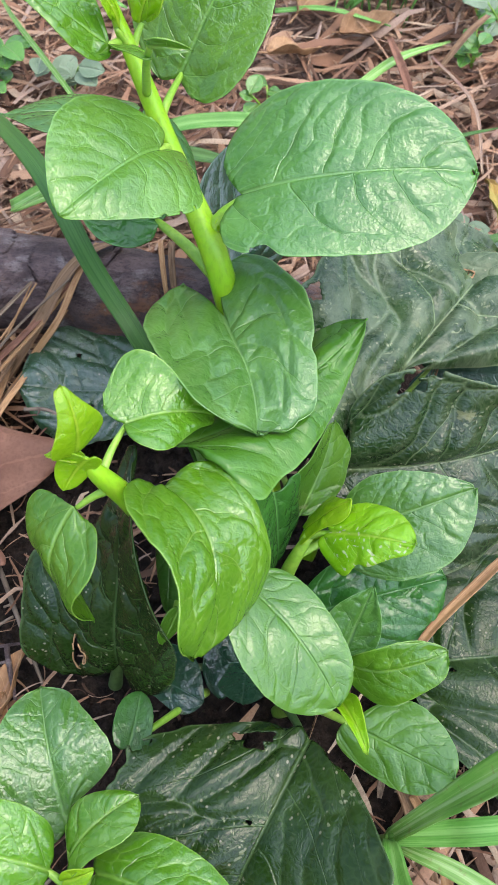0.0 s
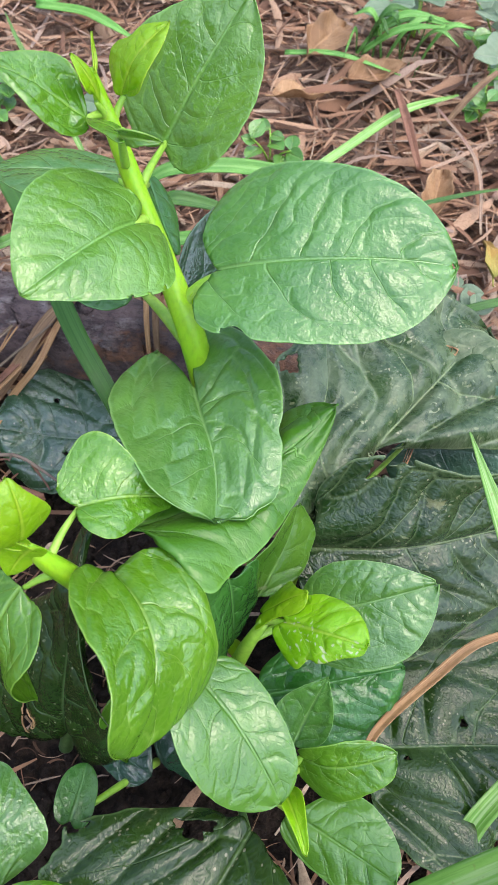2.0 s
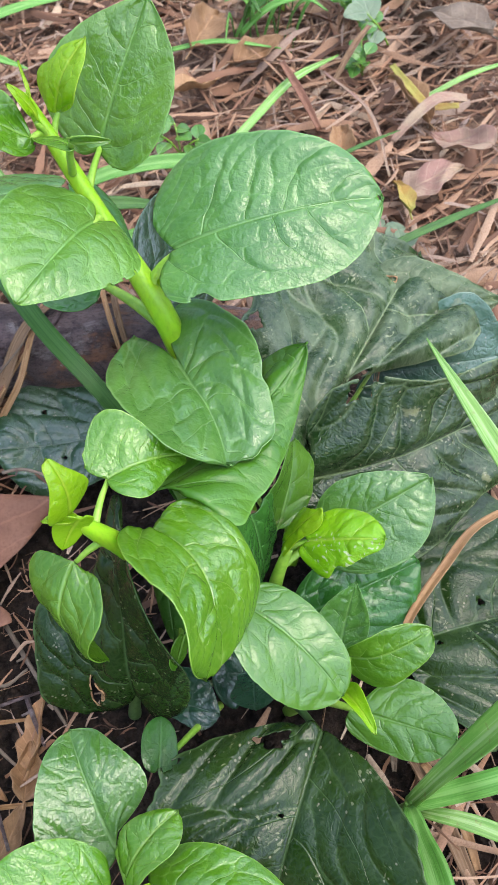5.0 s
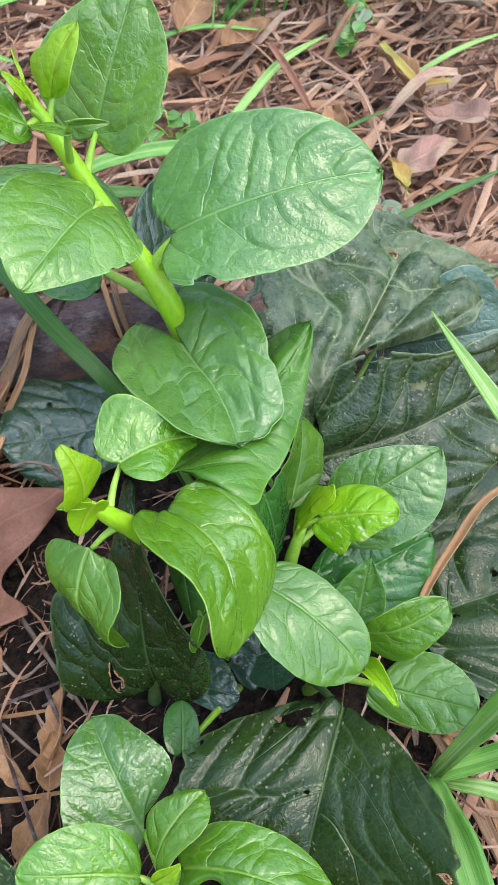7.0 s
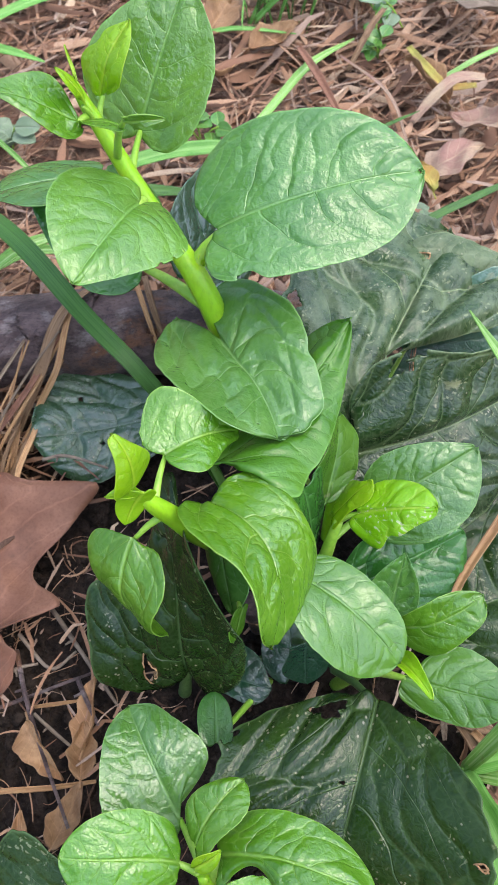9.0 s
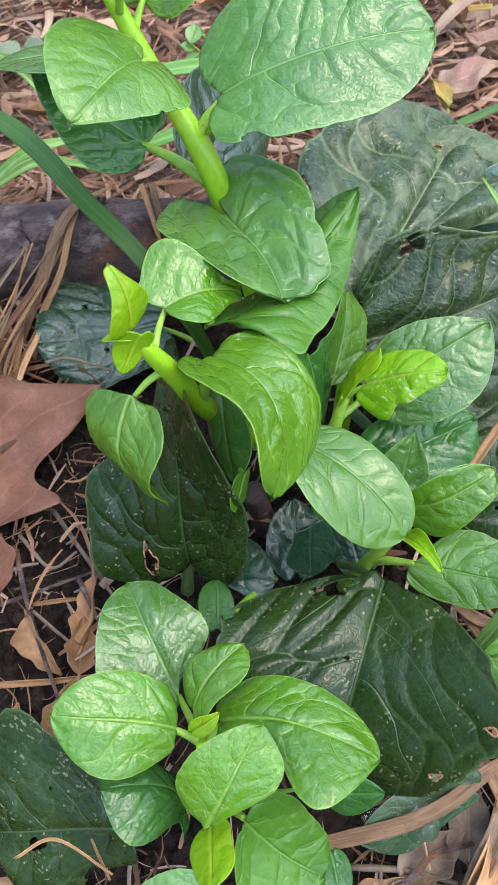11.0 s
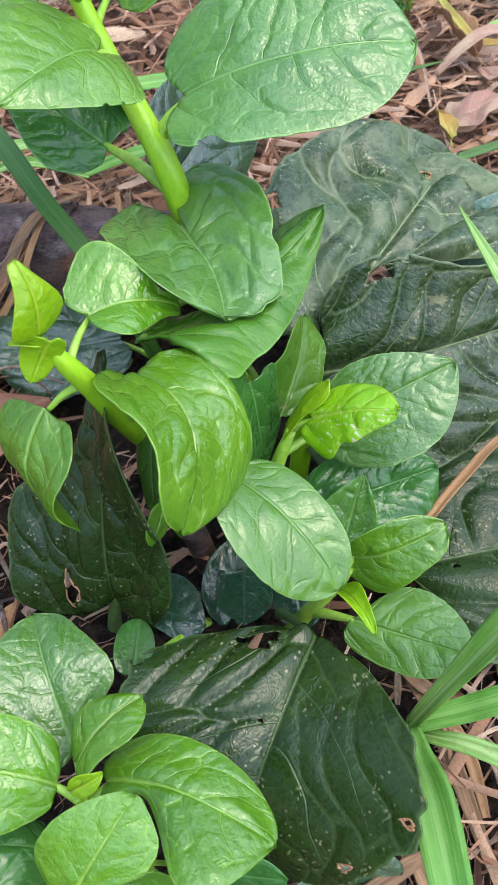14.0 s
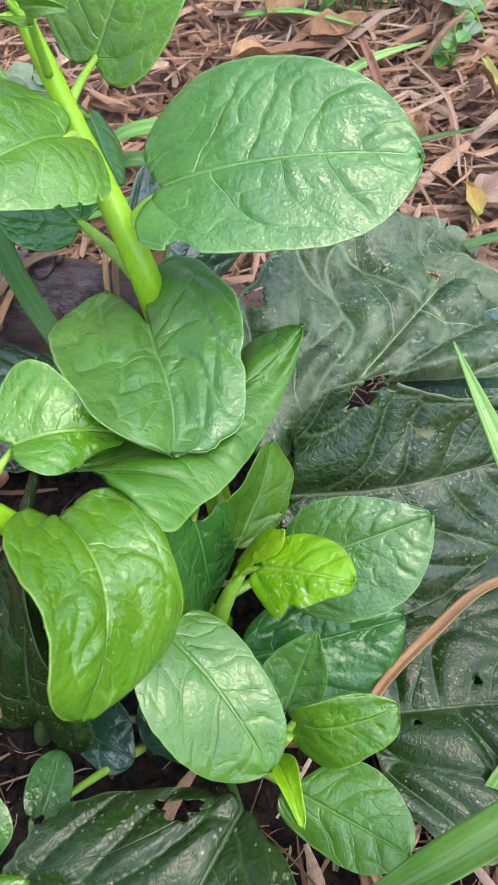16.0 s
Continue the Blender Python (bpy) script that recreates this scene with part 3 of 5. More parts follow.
def ribbon_grid(points, widths, turn, keel=0.15, steps=8, nv=7, curl=0.0):
    """A strip along the points: turn is the direction of its width."""
    line = smooth_path(points, steps)
    wid = smooth_path([(r, 0, 0) for r in widths], steps)[:, 0]
    along = np.gradient(line, axis=0)
    along /= np.linalg.norm(along, axis=1, keepdims=True)
    turn = np.array(turn, float)
    side = turn - along * (along @ turn)[:, None]
    side /= np.linalg.norm(side, axis=1, keepdims=True)
    up = np.cross(along, side)
    up *= np.sign(up[:, 2:3].mean() + 1e-9)
    v = np.linspace(-1, 1, nv)
    s = np.linspace(0, 1, len(line))
    lift = keel * np.abs(v)[None, :] + curl * np.sin(9 * s)[:, None] * v[None, :]
    grid = line[:, None] + wid[:, None, None] * (v[None, :, None] * side[:, None] + lift[..., None] * up[:, None])
    normals = grid_normals(grid)
    if (normals[len(line) // 2, nv // 2] @ up[len(line) // 2]) < 0:
        normals = -normals
        grid, normals = grid[:, ::-1], normals[:, ::-1]
    blade = np.stack(np.broadcast_arrays(s[:, None], v[None, :] * 0.5 + 0.5), -1)
    return grid, normals, blade, blade * (0.1, 0.01)


def ribbon(name, points, widths, turn, material, parent=None, label="", thick=0.0004, **more):
    grid, normals, blade, metric = ribbon_grid(points, widths, turn, **more)
    return link(name, sheet_mesh(name, grid, normals, thick, blade, metric), material, parent, label)


# ---- the ground ----
def ground_height(x, y):
    p = Vector((x * 9, y * 9, 0.3))
    near = noise.noise(p) * 0.006 + noise.noise(p * 4.3) * 0.003 + noise.noise(p * 13) * 0.0015
    return near - 0.004


def build_ground():
    t = np.linspace(-1, 1, 241)
    line = 0.55 * t + 60 * np.sign(t) * np.abs(t) ** 15
    verts = [(float(x), float(y) + 0.25, ground_height(float(x), float(y) + 0.25) if abs(x) < 3 and abs(y) < 3 else -0.004) for x in line for y in line]
    n = len(line)
    faces = [(i * n + j, (i + 1) * n + j, (i + 1) * n + j + 1, i * n + j + 1) for i in range(n - 1) for j in range(n - 1)]
    mesh = bpy.data.meshes.new("ground")
    mesh.from_pydata(verts, [], faces)
    mesh.shade_smooth()
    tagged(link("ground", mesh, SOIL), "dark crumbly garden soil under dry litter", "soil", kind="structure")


build_ground()


def litter(name, count, area, length, width, seed, label, drift=0.0, height=0.012, bend=0.5, density=None):
    """Dry strands strewn on the ground, joined."""
    rng = random.Random(seed)
    verts, faces = [], []
    made = 0
    while made < count:
        x, y = rng.uniform(area[0], area[1]), rng.uniform(area[2], area[3])
        if density and rng.random() > density(x, y):
            continue
        made += 1
        far = 1.0 + 0.5 * max(0, y - 0.5)
        size, wide = length * rng.uniform(0.35, 1.5) * far, width * rng.uniform(0.3, 1.7) * far
        heading = drift + rng.gauss(0, 0.9)
        z0, tilt = ground_height(x, y) + rng.uniform(0.001, height), rng.gauss(0, 0.12)
        arch, turn, roll = rng.uniform(-0.1, 0.22), rng.gauss(0, bend), rng.uniform(-0.9, 0.9)
        kink, bent = (rng.randint(1, 5), rng.gauss(0, 0.8)) if rng.random() < 0.35 else (9, 0)
        px, py, n = x, y, 6
        start = len(verts)
        for k in range(n + 1):
            s = k / n
            a = heading + turn * (s - 0.5) * 2 + (bent if k > kink else 0)
            if k:
                px, py = px + math.cos(a) * size / n, py + math.sin(a) * size / n
            z = max(z0 + tilt * size * (s - 0.5) + arch * size * s * (1 - s), ground_height(px, py) + 0.001)
            half = wide * (0.35 + 0.65 * math.sin(math.pi * min(1, s * 0.9 + 0.1))) * rng.uniform(0.75, 1.15)
            r = roll + 0.8 * turn * s
            dx, dy, dz = -math.sin(a) * half * math.cos(r), math.cos(a) * half * math.cos(r), half * math.sin(r)
            verts += [(px + dx, py + dy, z + dz), (px, py, z + 0.4 * half), (px - dx, py - dy, z - dz)]
        for k in range(n):
            a = start + 3 * k
            faces += [(a, a + 1, a + 4, a + 3), (a + 1, a + 2, a + 5, a + 4)]
    mesh = bpy.data.meshes.new(name)
    mesh.from_pydata(verts, [], faces)
    mesh.shade_smooth()
    return tagged(link(name, mesh, LITTER), label, "dry grass", kind="stuff")


def backward(x, y):
    """Thick litter behind and beside the plants, thin on the bare soil in front."""
    if 0.0 < x < 0.15 and 0.07 < y < 0.28:
        return 0.06
    if -0.14 < x < -0.04 and 0.21 < y < 0.3:
        return 0.08
    if y > 0.3:
        return 1.0
    if x > 0.05:
        return 0.75
    if x < -0.1 and y > 0.235:
        return 1.0
    return 0.07


litter("dry_grass_litter", 9000, (-0.5, 0.75, -0.15, 1.3), 0.055, 0.002, 5, "thick layer of brown and tan dry grass on the soil", 0.3, 0.026, 0.3, backward)
litter("fine_dry_litter", 12000, (-0.4, 0.55, -0.12, 1.0), 0.03, 0.0009, 8, "fine brown dry grass stems strewn on soil", 0.6, 0.028, 0.2, backward)
litter("broad_dry_litter", 1300, (-0.45, 0.7, 0.2, 1.3), 0.045, 0.0042, 11, "broad pale dry leaf scraps among the litter", 0.2, 0.026, 0.5, backward)



def outward(x, y):
    """The litter thins out away from the plants."""
    far = math.hypot(x - 0.1, (y - 0.4) * 0.8)
    return 0.0 if -0.45 < x < 0.7 and -0.1 < y < 1.2 else max(0.04, 1.3 - 0.75 * far)


litter("scattered_dry_litter", 9000, (-1.7, 1.9, -1.4, 2.4), 0.08, 0.0032, 14, "scattered brown dry grass over the garden soil", 0.4, 0.02, 0.4, outward)


def clods(count, area, seed):
    """Crumbs of soil, each a small rough lump, joined."""
    rng = random.Random(seed)
    verts, faces = [], []
    for _ in range(count):
        x, y = rng.uniform(area[0], area[1]), rng.uniform(area[2], area[3])
        r = 0.0007 + 0.0036 * rng.random() ** 3
        z, start, n = ground_height(x, y) + 0.2 * r, len(verts), 6
        for h, w in ((-0.5, 0.7), (0.2, 1.0), (0.7, 0.6)):
            for k in range(n):
                a, q = 6.283 * k / n + h, r * w * rng.uniform(0.75, 1.25)
                verts.append((x + q * math.cos(a), y + q * math.sin(a), z + h * r * rng.uniform(0.8, 1.2)))
        for ring in (0, 1):
            for k in range(n):
                a, b = start + ring * n + k, start + ring * n + (k + 1) % n
                faces.append((a, b, b + n, a + n))
        faces.append(tuple(start + 2 * n + k for k in range(n)))
    mesh = bpy.data.meshes.new("soil_crumbs")
    mesh.from_pydata(verts, [], faces)
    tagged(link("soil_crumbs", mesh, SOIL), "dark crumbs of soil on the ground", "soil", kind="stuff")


clods(9000, (-0.22, 0.13, -0.1, 0.27), 21)
litter("fine_straw_bits", 420, (-0.2, -0.05, -0.08, 0.2), 0.02, 0.0005, 23, "thin pale straw bits on bare soil", 0.5, 0.008, 0.5)
litter("fine_straw_bits", 160, (-0.02, 0.1, -0.09, 0.06), 0.02, 0.0006, 24, "thin pale straw bits on bare soil", 0.5, 0.008, 0.5)


# ---- the fallen branch ----
def build_branch():
    line = [(-0.3, 0.347, 0.03), (-0.22, 0.337, 0.031), (-0.14, 0.327, 0.032), (-0.06, 0.316, 0.03), (0.02, 0.302, 0.027), (0.06, 0.296, 0.025)]
    radii = [0.027, 0.028, 0.0285, 0.027, 0.024, 0.02]
    log = thing("fallen_branch", (-0.14, 0.327, 0.0), "weathered dark grey-brown branch lying on the litter", "branch")
    tube("limb", line, radii, BARK, log, "", 40, 20, 0.07)
    rng = random.Random(31)
    for x, ang, long, wide in ((-0.15, 2.0, 0.03, 0.5), (-0.112, 1.2, 0.022, 0.4), (-0.083, 1.9, 0.018, 0.35), (-0.128, 0.5, 0.03, 0.35), (-0.06, 0.8, 0.025, 0.4), (-0.19, 1.4, 0.035, 0.5)):
        s = np.linspace(0, 1, 12)[:, None] * np.ones((1, 9))
        q = np.linspace(-1, 1, 9)[None, :] * np.ones((12, 1))
        k = rng.uniform(0, 6)
        px = x + long * (s - 0.5) + 0.0015 * np.sin(5 * q + k)
        turn = ang + wide * q * np.sqrt(np.clip(1 - (2 * s - 1) ** 4, 0.05, 1)) * (1 + 0.25 * np.sin(9 * s + k)) + 0.1 * np.sin(4 * s + k)
        cy, cz = 0.327 - 0.13 * (px + 0.14), 0.0318
        rad = np.where(px < -0.14, 0.0285, 0.0285 - 0.018 * (px + 0.14)) * 1.03 + 0.0011 + 0.0006 * np.sin(7 * s + 3 * q + k) * np.abs(q)
        grid = np.stack([px, cy - rad * np.cos(turn), cz + rad * np.sin(turn)], -1)
        normals = grid_normals(grid)
        out = np.stack([0 * px, -np.cos(turn), np.sin(turn)], -1)
        if (normals * out).sum() < 0:
            grid = grid[:, ::-1]
            normals = grid_normals(grid)
            normals *= np.sign((normals * out[:, ::-1]).sum())
        both = np.stack([s, q * 0.5 + 0.5], -1)
        link("bark_flake", sheet_mesh("bark_flake", grid, normals, 0.0018, both, both), BARK, log)
    tube("knot", [(-0.165, 0.315, 0.05), (-0.166, 0.306, 0.061), (-0.168, 0.302, 0.067)], [0.009, 0.006, 0.0045], BARK, log, "broken side twig stub", 16, 6, 0.2)


build_branch()

# ---- the plants ----
tall = thing("spinach_plant", (0.005, 0.21, 0), "tall green leafy spinach vine with thick bright stem", "plant", "leafy plants")
tube("stem", [(0.012, 0.2, -0.005), (0.004, 0.215, 0.05), (-0.0075, 0.23, 0.118), (-0.0155, 0.2395, 0.153), (-0.0305, 0.261, 0.183), (-0.041, 0.273, 0.21), (-0.047, 0.279, 0.226), (-0.049, 0.281, 0.236)],
     [0.0066, 0.0066, 0.006, 0.0056, 0.0043, 0.0035, 0.0026, 0.001], STEM, tall, "thick bright yellow-green stem", 20, 10, 0.03, 0.04)
leaf(tall, GREEN, (-0.0026, 0.2478, 0.174), (0.0865, 0.2431, 0.1895), 0.003, 0.112, (0.001, 0.007), 0.481, (0.476, 0.454, 0.368, 0.238), (0.42, 0.362, 0.355, 0.199), (0.085, 0.09), petiole=(-0.017, 0.243, 0.158), stalk=0.0026, relief=(0.85, 0.6), ribs=4.6, shingle=0.65, holes=((0.13, -1.0, 0.018, 0.06), (0.99, 0.0, 0.008, 0.2)), dents=((0, 0.17, 0.045, 0.15),))
leaf(tall, LIGHT, (-0.033, 0.2513, 0.1941), (-0.0623, 0.1984, 0.2117), -0.190, 0.106, (-0.054, 0.051), 0.018, (0.335, 0.435, 0.305, 0.106), (0.291, 0.444, 0.4, 0.194), (0.106, 0.13), petiole=(-0.032, 0.262, 0.184), stalk=0.002, relief=0.75, holes=((0.55, 1.0, 0.016, 0.05), (0.44, 1.0, 0.012, 0.05), (0.32, 1.0, 0.014, 0.07)))
leaf(tall, LIGHT, (-0.0285, 0.2956, 0.1925), (0.0035, 0.3209, 0.2422), 0.135, 0.040, (0.018, 0.082), 0.206, (0.32, 0.483, 0.375, 0.134), (0.392, 0.401, 0.36, 0.135), (0.076, 0.054), petiole=(-0.036, 0.268, 0.19), stalk=0.0016, relief=0.8)
leaf(tall, YOUNG, (-0.0404, 0.2812, 0.2249), (-0.0224, 0.2920, 0.2475), -0.333, 0.158, (-0.006, 0.041), -0.139, (0.296, 0.453, 0.467, 0.391, 0.250, 0.074), (0.200, 0.344, 0.350, 0.303, 0.267, 0.183), (0.003, -0.078), sway=0.014, curve=-0.052, petiole=(-0.0435, 0.2765, 0.214), stalk=0.0014, relief=1.1, ribs=3.0, dents=((1, 0.6, 0.12, 0.28),), label="small yellow-green top leaf")
leaf(tall, FRESH, (-0.0502, 0.2675, 0.2250), (-0.0766, 0.2594, 0.2510), 0.161, 0.030, (0.060, 0.056), 0.347, (0.255, 0.359, 0.383, 0.371, 0.285, 0.161), (0.170, 0.366, 0.397, 0.329, 0.243, 0.171), (0.004, -0.005), sway=-0.030, curve=-0.026, petiole=(-0.046, 0.278, 0.22), stalk=0.0014, relief=(2.6, 0.8), domes=0.7, label="crinkled young leaf")
leaf(tall, FRESH, (-0.0329, 0.2459, 0.2358), (-0.0565, 0.2674, 0.2226), 0.407, 0.047, (0.145, -0.190), 0.492, (0.202, 0.196, 0.208, 0.152, 0.050, 0.027), (0.144, 0.116, 0.144, 0.159, 0.144, 0.101), (0.100, -0.169), sway=-0.213, curve=-0.116, relief=0.5, label="narrow rolled young leaf")
leaf(tall, FRESH, (-0.0323, 0.2370, 0.2463), (-0.0174, 0.2283, 0.2524), 0.919, 0.335, (0.393, -0.004), -0.199, (0.114, 0.132, 0.122, 0.161, 0.167, 0.145), (0.188, 0.194, 0.150, 0.160, 0.102, 0.055), (-0.088, -0.262), sway=-0.098, curve=0.028, petiole=(-0.0385, 0.268, 0.206), stalk=0.0014, relief=0.5, label="wavy narrow young leaf")
leaf(tall, YOUNG, (-0.0461, 0.2734, 0.2276), (-0.0535, 0.2747, 0.2457), 0.556, 0.095, (0.093, -0.032), 0.180, (0.114, 0.210, 0.287, 0.284, 0.210, 0.113), (0.144, 0.177, 0.194, 0.173, 0.125, 0.105), (-0.242, -0.078), sway=0.024, curve=0.015, petiole=(-0.0445, 0.2765, 0.216), stalk=0.0012, relief=1.0, label="unopened bud leaf")
leaf(tall, YOUNG, (-0.0475, 0.2795, 0.2347), (-0.0489, 0.2885, 0.2446), 0.905, -0.067, (0.276, 0.102), -0.268, (0.10, 0.10, 0.09, 0.06, 0.05, 0.04), (0.10, 0.10, 0.09, 0.06, 0.05, 0.04), (-0.1, -0.1), curve=-0.065, relief=0.3, label="pointed bud leaf")
leaf(tall, YOUNG, (-0.0125, 0.2425, 0.161), (-0.0105, 0.2445, 0.168), 0.2, 0.1, (0.3, 0.3), 0.0, (0.1, 0.22, 0.16, 0.05), (0.1, 0.22, 0.16, 0.05), (0, 0), relief=0.3, label="tiny bud leaf in the axil")
leaf(tall, YOUNG, (-0.0125, 0.241, 0.161), (-0.0085, 0.2405, 0.166), 0.2, 0.1, (0.3, 0.3), 0.0, (0.1, 0.2, 0.14, 0.05), (0.1, 0.2, 0.14, 0.05), (0, 0), relief=0.3, label="tiny bud leaf in the axil")
leaf(tall, GREEN, (-0.0509, 0.3062, 0.1663), (-0.1053, 0.2964, 0.1739), 0.640, 0.033, (-0.009, -0.03), 0.238, (0.361, 0.355, 0.508, 0.068), (0.35, 0.426, 0.504, 0.124), (0.059, 0.064), petiole=(-0.032, 0.27, 0.178), relief=0.8)
leaf(tall, MID, (-0.0397, 0.2658, 0.1409), (-0.0852, 0.3081, 0.1641), 0.012, -0.058, (0.018, -0.016), -0.342, (0.379, 0.374, 0.257, 0.113), (0.384, 0.418, 0.343, 0.202), (0.055, -0.001), petiole=(-0.0155, 0.24, 0.137), stalk=0.0026, relief=1.0, label="glossy hanging leaf")
leaf(tall, MID, (-0.0392, 0.3135, 0.1573), (-0.0233, 0.276, 0.1515), -0.811, -0.007, (-0.044, 0.0), 0.028, (0.348, 0.308, 0.227, 0.146), (0.382, 0.378, 0.349, 0.201), (0.102, 0.1), petiole=(-0.036, 0.27, 0.185), relief=0.8)
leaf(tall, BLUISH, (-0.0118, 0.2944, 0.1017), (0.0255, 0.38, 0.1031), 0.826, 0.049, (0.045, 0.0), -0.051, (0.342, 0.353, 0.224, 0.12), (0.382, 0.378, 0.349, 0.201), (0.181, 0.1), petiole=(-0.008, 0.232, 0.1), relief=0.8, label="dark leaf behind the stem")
leaf(tall, GREEN, (-0.0109, 0.2190, 0.1349), (0.0140, 0.1552, 0.1475), -0.270, 0.025, (0.200, 0.138), -0.807, (0.393, 0.403, 0.447, 0.405, 0.368, 0.428), (0.371, 0.472, 0.527, 0.507, 0.440, 0.454), (0.337, 0.359), relief=1.75, ribs=3.0, shingle=0.4, blisters=6.0, domes=0.45, blunt=11, sway=-0.157, curve=-0.04, holes=((0.9, -0.4, 0.008, 0.016),), dents=((1, 0.62, 0.05, 0.06), (1, 0.955, 0.022, 0.25)))
leaf(tall, SATIN, (-0.0301, 0.1476, 0.1484), (0.0464, 0.2044, 0.1488), -0.763, -0.096, (-0.239, -0.252), 0.785, (0.439, 0.443, 0.478, 0.418, 0.355, 0.298), (0.567, 0.324, 0.240, 0.164, 0.096, 0.043), (-0.294, -0.097), petiole=(-0.002, 0.222, 0.09), relief=0.9)
leaf(tall, SATIN, (0.0205, 0.1444, 0.0934), (0.0350, 0.1750, 0.1198), 0.836, -0.007, (0.124, 0.115), 0.435, (0.142, 0.311, 0.444, 0.338, 0.333, 0.284), (0.143, 0.234, 0.300, 0.308, 0.320, 0.153), (-0.086, -0.024), curve=-0.075, petiole=(0.006, 0.21, 0.06), relief=0.8)
leaf(tall, MID, (0.0093, 0.1379, 0.129), (0.0101, 0.129, 0.0713), -0.913, 0.049, (-0.005, 0.075), -0.332, (0.399, 0.242, 0.31, 0.243), (0.434, 0.265, 0.264, 0.211), (-0.002, 0.244), petiole=(0.006, 0.205, 0.05), relief=0.8)

shoot = thing("spinach_shoot", (-0.02, 0.118, 0), "young bright green spinach shoot with a folded large leaf", "plant", "leafy plants")
tube("stem", [(0.012, 0.15, -0.005), (-0.002, 0.145, 0.04), (-0.019, 0.136, 0.08), (-0.036, 0.1305, 0.118), (-0.0447, 0.1285, 0.1475), (-0.051, 0.1275, 0.1655), (-0.0545, 0.1285, 0.174)],
     [0.0055, 0.0055, 0.005, 0.0046, 0.0042, 0.0032, 0.001], STEM, shoot, "bright yellow-green stem", 18, 8, 0.03, 0.04)
leaf(shoot, BRIGHT, (-0.0300, 0.1276, 0.1507), (-0.0133, 0.0734, 0.1400), -0.751, 0.315, (0.027, 0.003), -1.155, (0.560, 0.424, 0.431, 0.528, 0.547, 0.378), (0.322, 0.398, 0.420, 0.387, 0.413, 0.526), (0.131, 0.082), sway=-0.120, curve=-0.017, shingle=0.4, petiole=(-0.037, 0.13, 0.122), stalk=0.0022, relief=1.6, ribs=3.2, blisters=8.5, label="large folded light green leaf")
leaf(shoot, BRIGHT, (-0.0434, 0.1472, 0.1644), (-0.0128, 0.1593, 0.1497), -0.253, 0.160, (0.183, -0.017), 1.105, (0.471, 0.591, 0.168, 0.293), (0.388, 0.397, 0.208, 0.169), (0.15, 0.036), petiole=(-0.05, 0.128, 0.162), stalk=0.0013, relief=1.2)
leaf(shoot, FRESH, (-0.0622, 0.1245, 0.1453), (-0.0611, 0.1056, 0.1033), 0.902, 0.295, (0.021, -0.027), 0.564, (0.431, 0.494, 0.433, 0.357, 0.283, 0.084), (0.622, 0.479, 0.416, 0.431, 0.367, 0.064), (-0.071, -0.003), petiole=(-0.0465, 0.1285, 0.152), stalk=0.0014, relief=1.0, hook=-0.12, sway=0.236, curve=0.03, label="drooping leaf with a curled tip")
leaf(shoot, GREEN, (-0.0282, 0.1392, 0.1192), (-0.0303, 0.0966, 0.1132), 0.776, 0.017, (0.0, -0.04), 0.001, (0.434, 0.257, 0.327, 0.297), (0.255, 0.252, 0.215, 0.125), (0.052, 0.119), petiole=(-0.031, 0.131, 0.108), relief=1.0)
leaf(shoot, FRESH, (-0.0258, 0.0958, 0.1187), (-0.0321, 0.0863, 0.1072), -1.010, 0.001, (-0.045, 0.024), 0.019, (0.378, 0.323, 0.367, 0.217), (0.383, 0.38, 0.322, 0.195), (0.093, 0.101), petiole=(-0.024, 0.133, 0.09), relief=0.5)
leaf(shoot, YOUNG, (-0.0555, 0.1276, 0.1785), (-0.0568, 0.1376, 0.2022), 0.774, 0.163, (-0.054, -0.057), 0.020, (0.437, 0.335, 0.216, 0.24), (0.317, 0.436, 0.239, 0.114), (-0.005, 0.006), relief=0.6, label="pointed yellow-green bud leaf")
leaf(shoot, YOUNG, (-0.0518, 0.1253, 0.1783), (-0.0616, 0.1218, 0.1633), -0.816, -0.087, (-0.043, -0.052), -0.018, (0.387, 0.322, 0.277, 0.228), (0.421, 0.394, 0.339, 0.203), (0.103, 0.028), relief=0.6, label="small yellow-green bud leaf")
leaf(shoot, YOUNG, (-0.0535, 0.128, 0.174), (-0.066, 0.128, 0.176), 0.2, 0.1, (0.3, 0.3), 0.0, (0.1, 0.2, 0.15, 0.05), (0.1, 0.2, 0.15, 0.05), (0, 0), relief=0.3, label="tiny bud leaf")
leaf(shoot, SMOOTH, (0.0013, 0.1036, 0.1176), (0.0331, 0.0665, 0.0956), -0.457, 0.115, (0.047, -0.023), 0.827, (0.402, 0.308, 0.259, 0.191), (0.391, 0.444, 0.39, 0.227), (0.04, 0.09), petiole=(-0.006, 0.142, 0.055), stalk=0.002, relief=0.7, label="smooth oval leaf")

side = thing("spinach_sprout", (0.015, 0.118, 0), "low spinach sprout with speckled yellow-green top leaf", "plant", "leafy plants")
tube("stem", [(0.006, 0.115, -0.005), (0.01, 0.118, 0.05), (0.017, 0.124, 0.088), (0.024, 0.131, 0.104)], [0.0034, 0.0034, 0.003, 0.002], PETIOLE, side, "", 16, 8, 0.03, 0.04)
leaf(side, GREEN, (0.0404, 0.1378, 0.0928), (0.0905, 0.1467, 0.1157), 0.142, 0.076, (-0.029, 0.013), 0.038, (0.259, 0.333, 0.258, 0.09), (0.378, 0.459, 0.455, 0.242), (-0.007, 0.1), petiole=(0.02, 0.127, 0.094), relief=0.96)
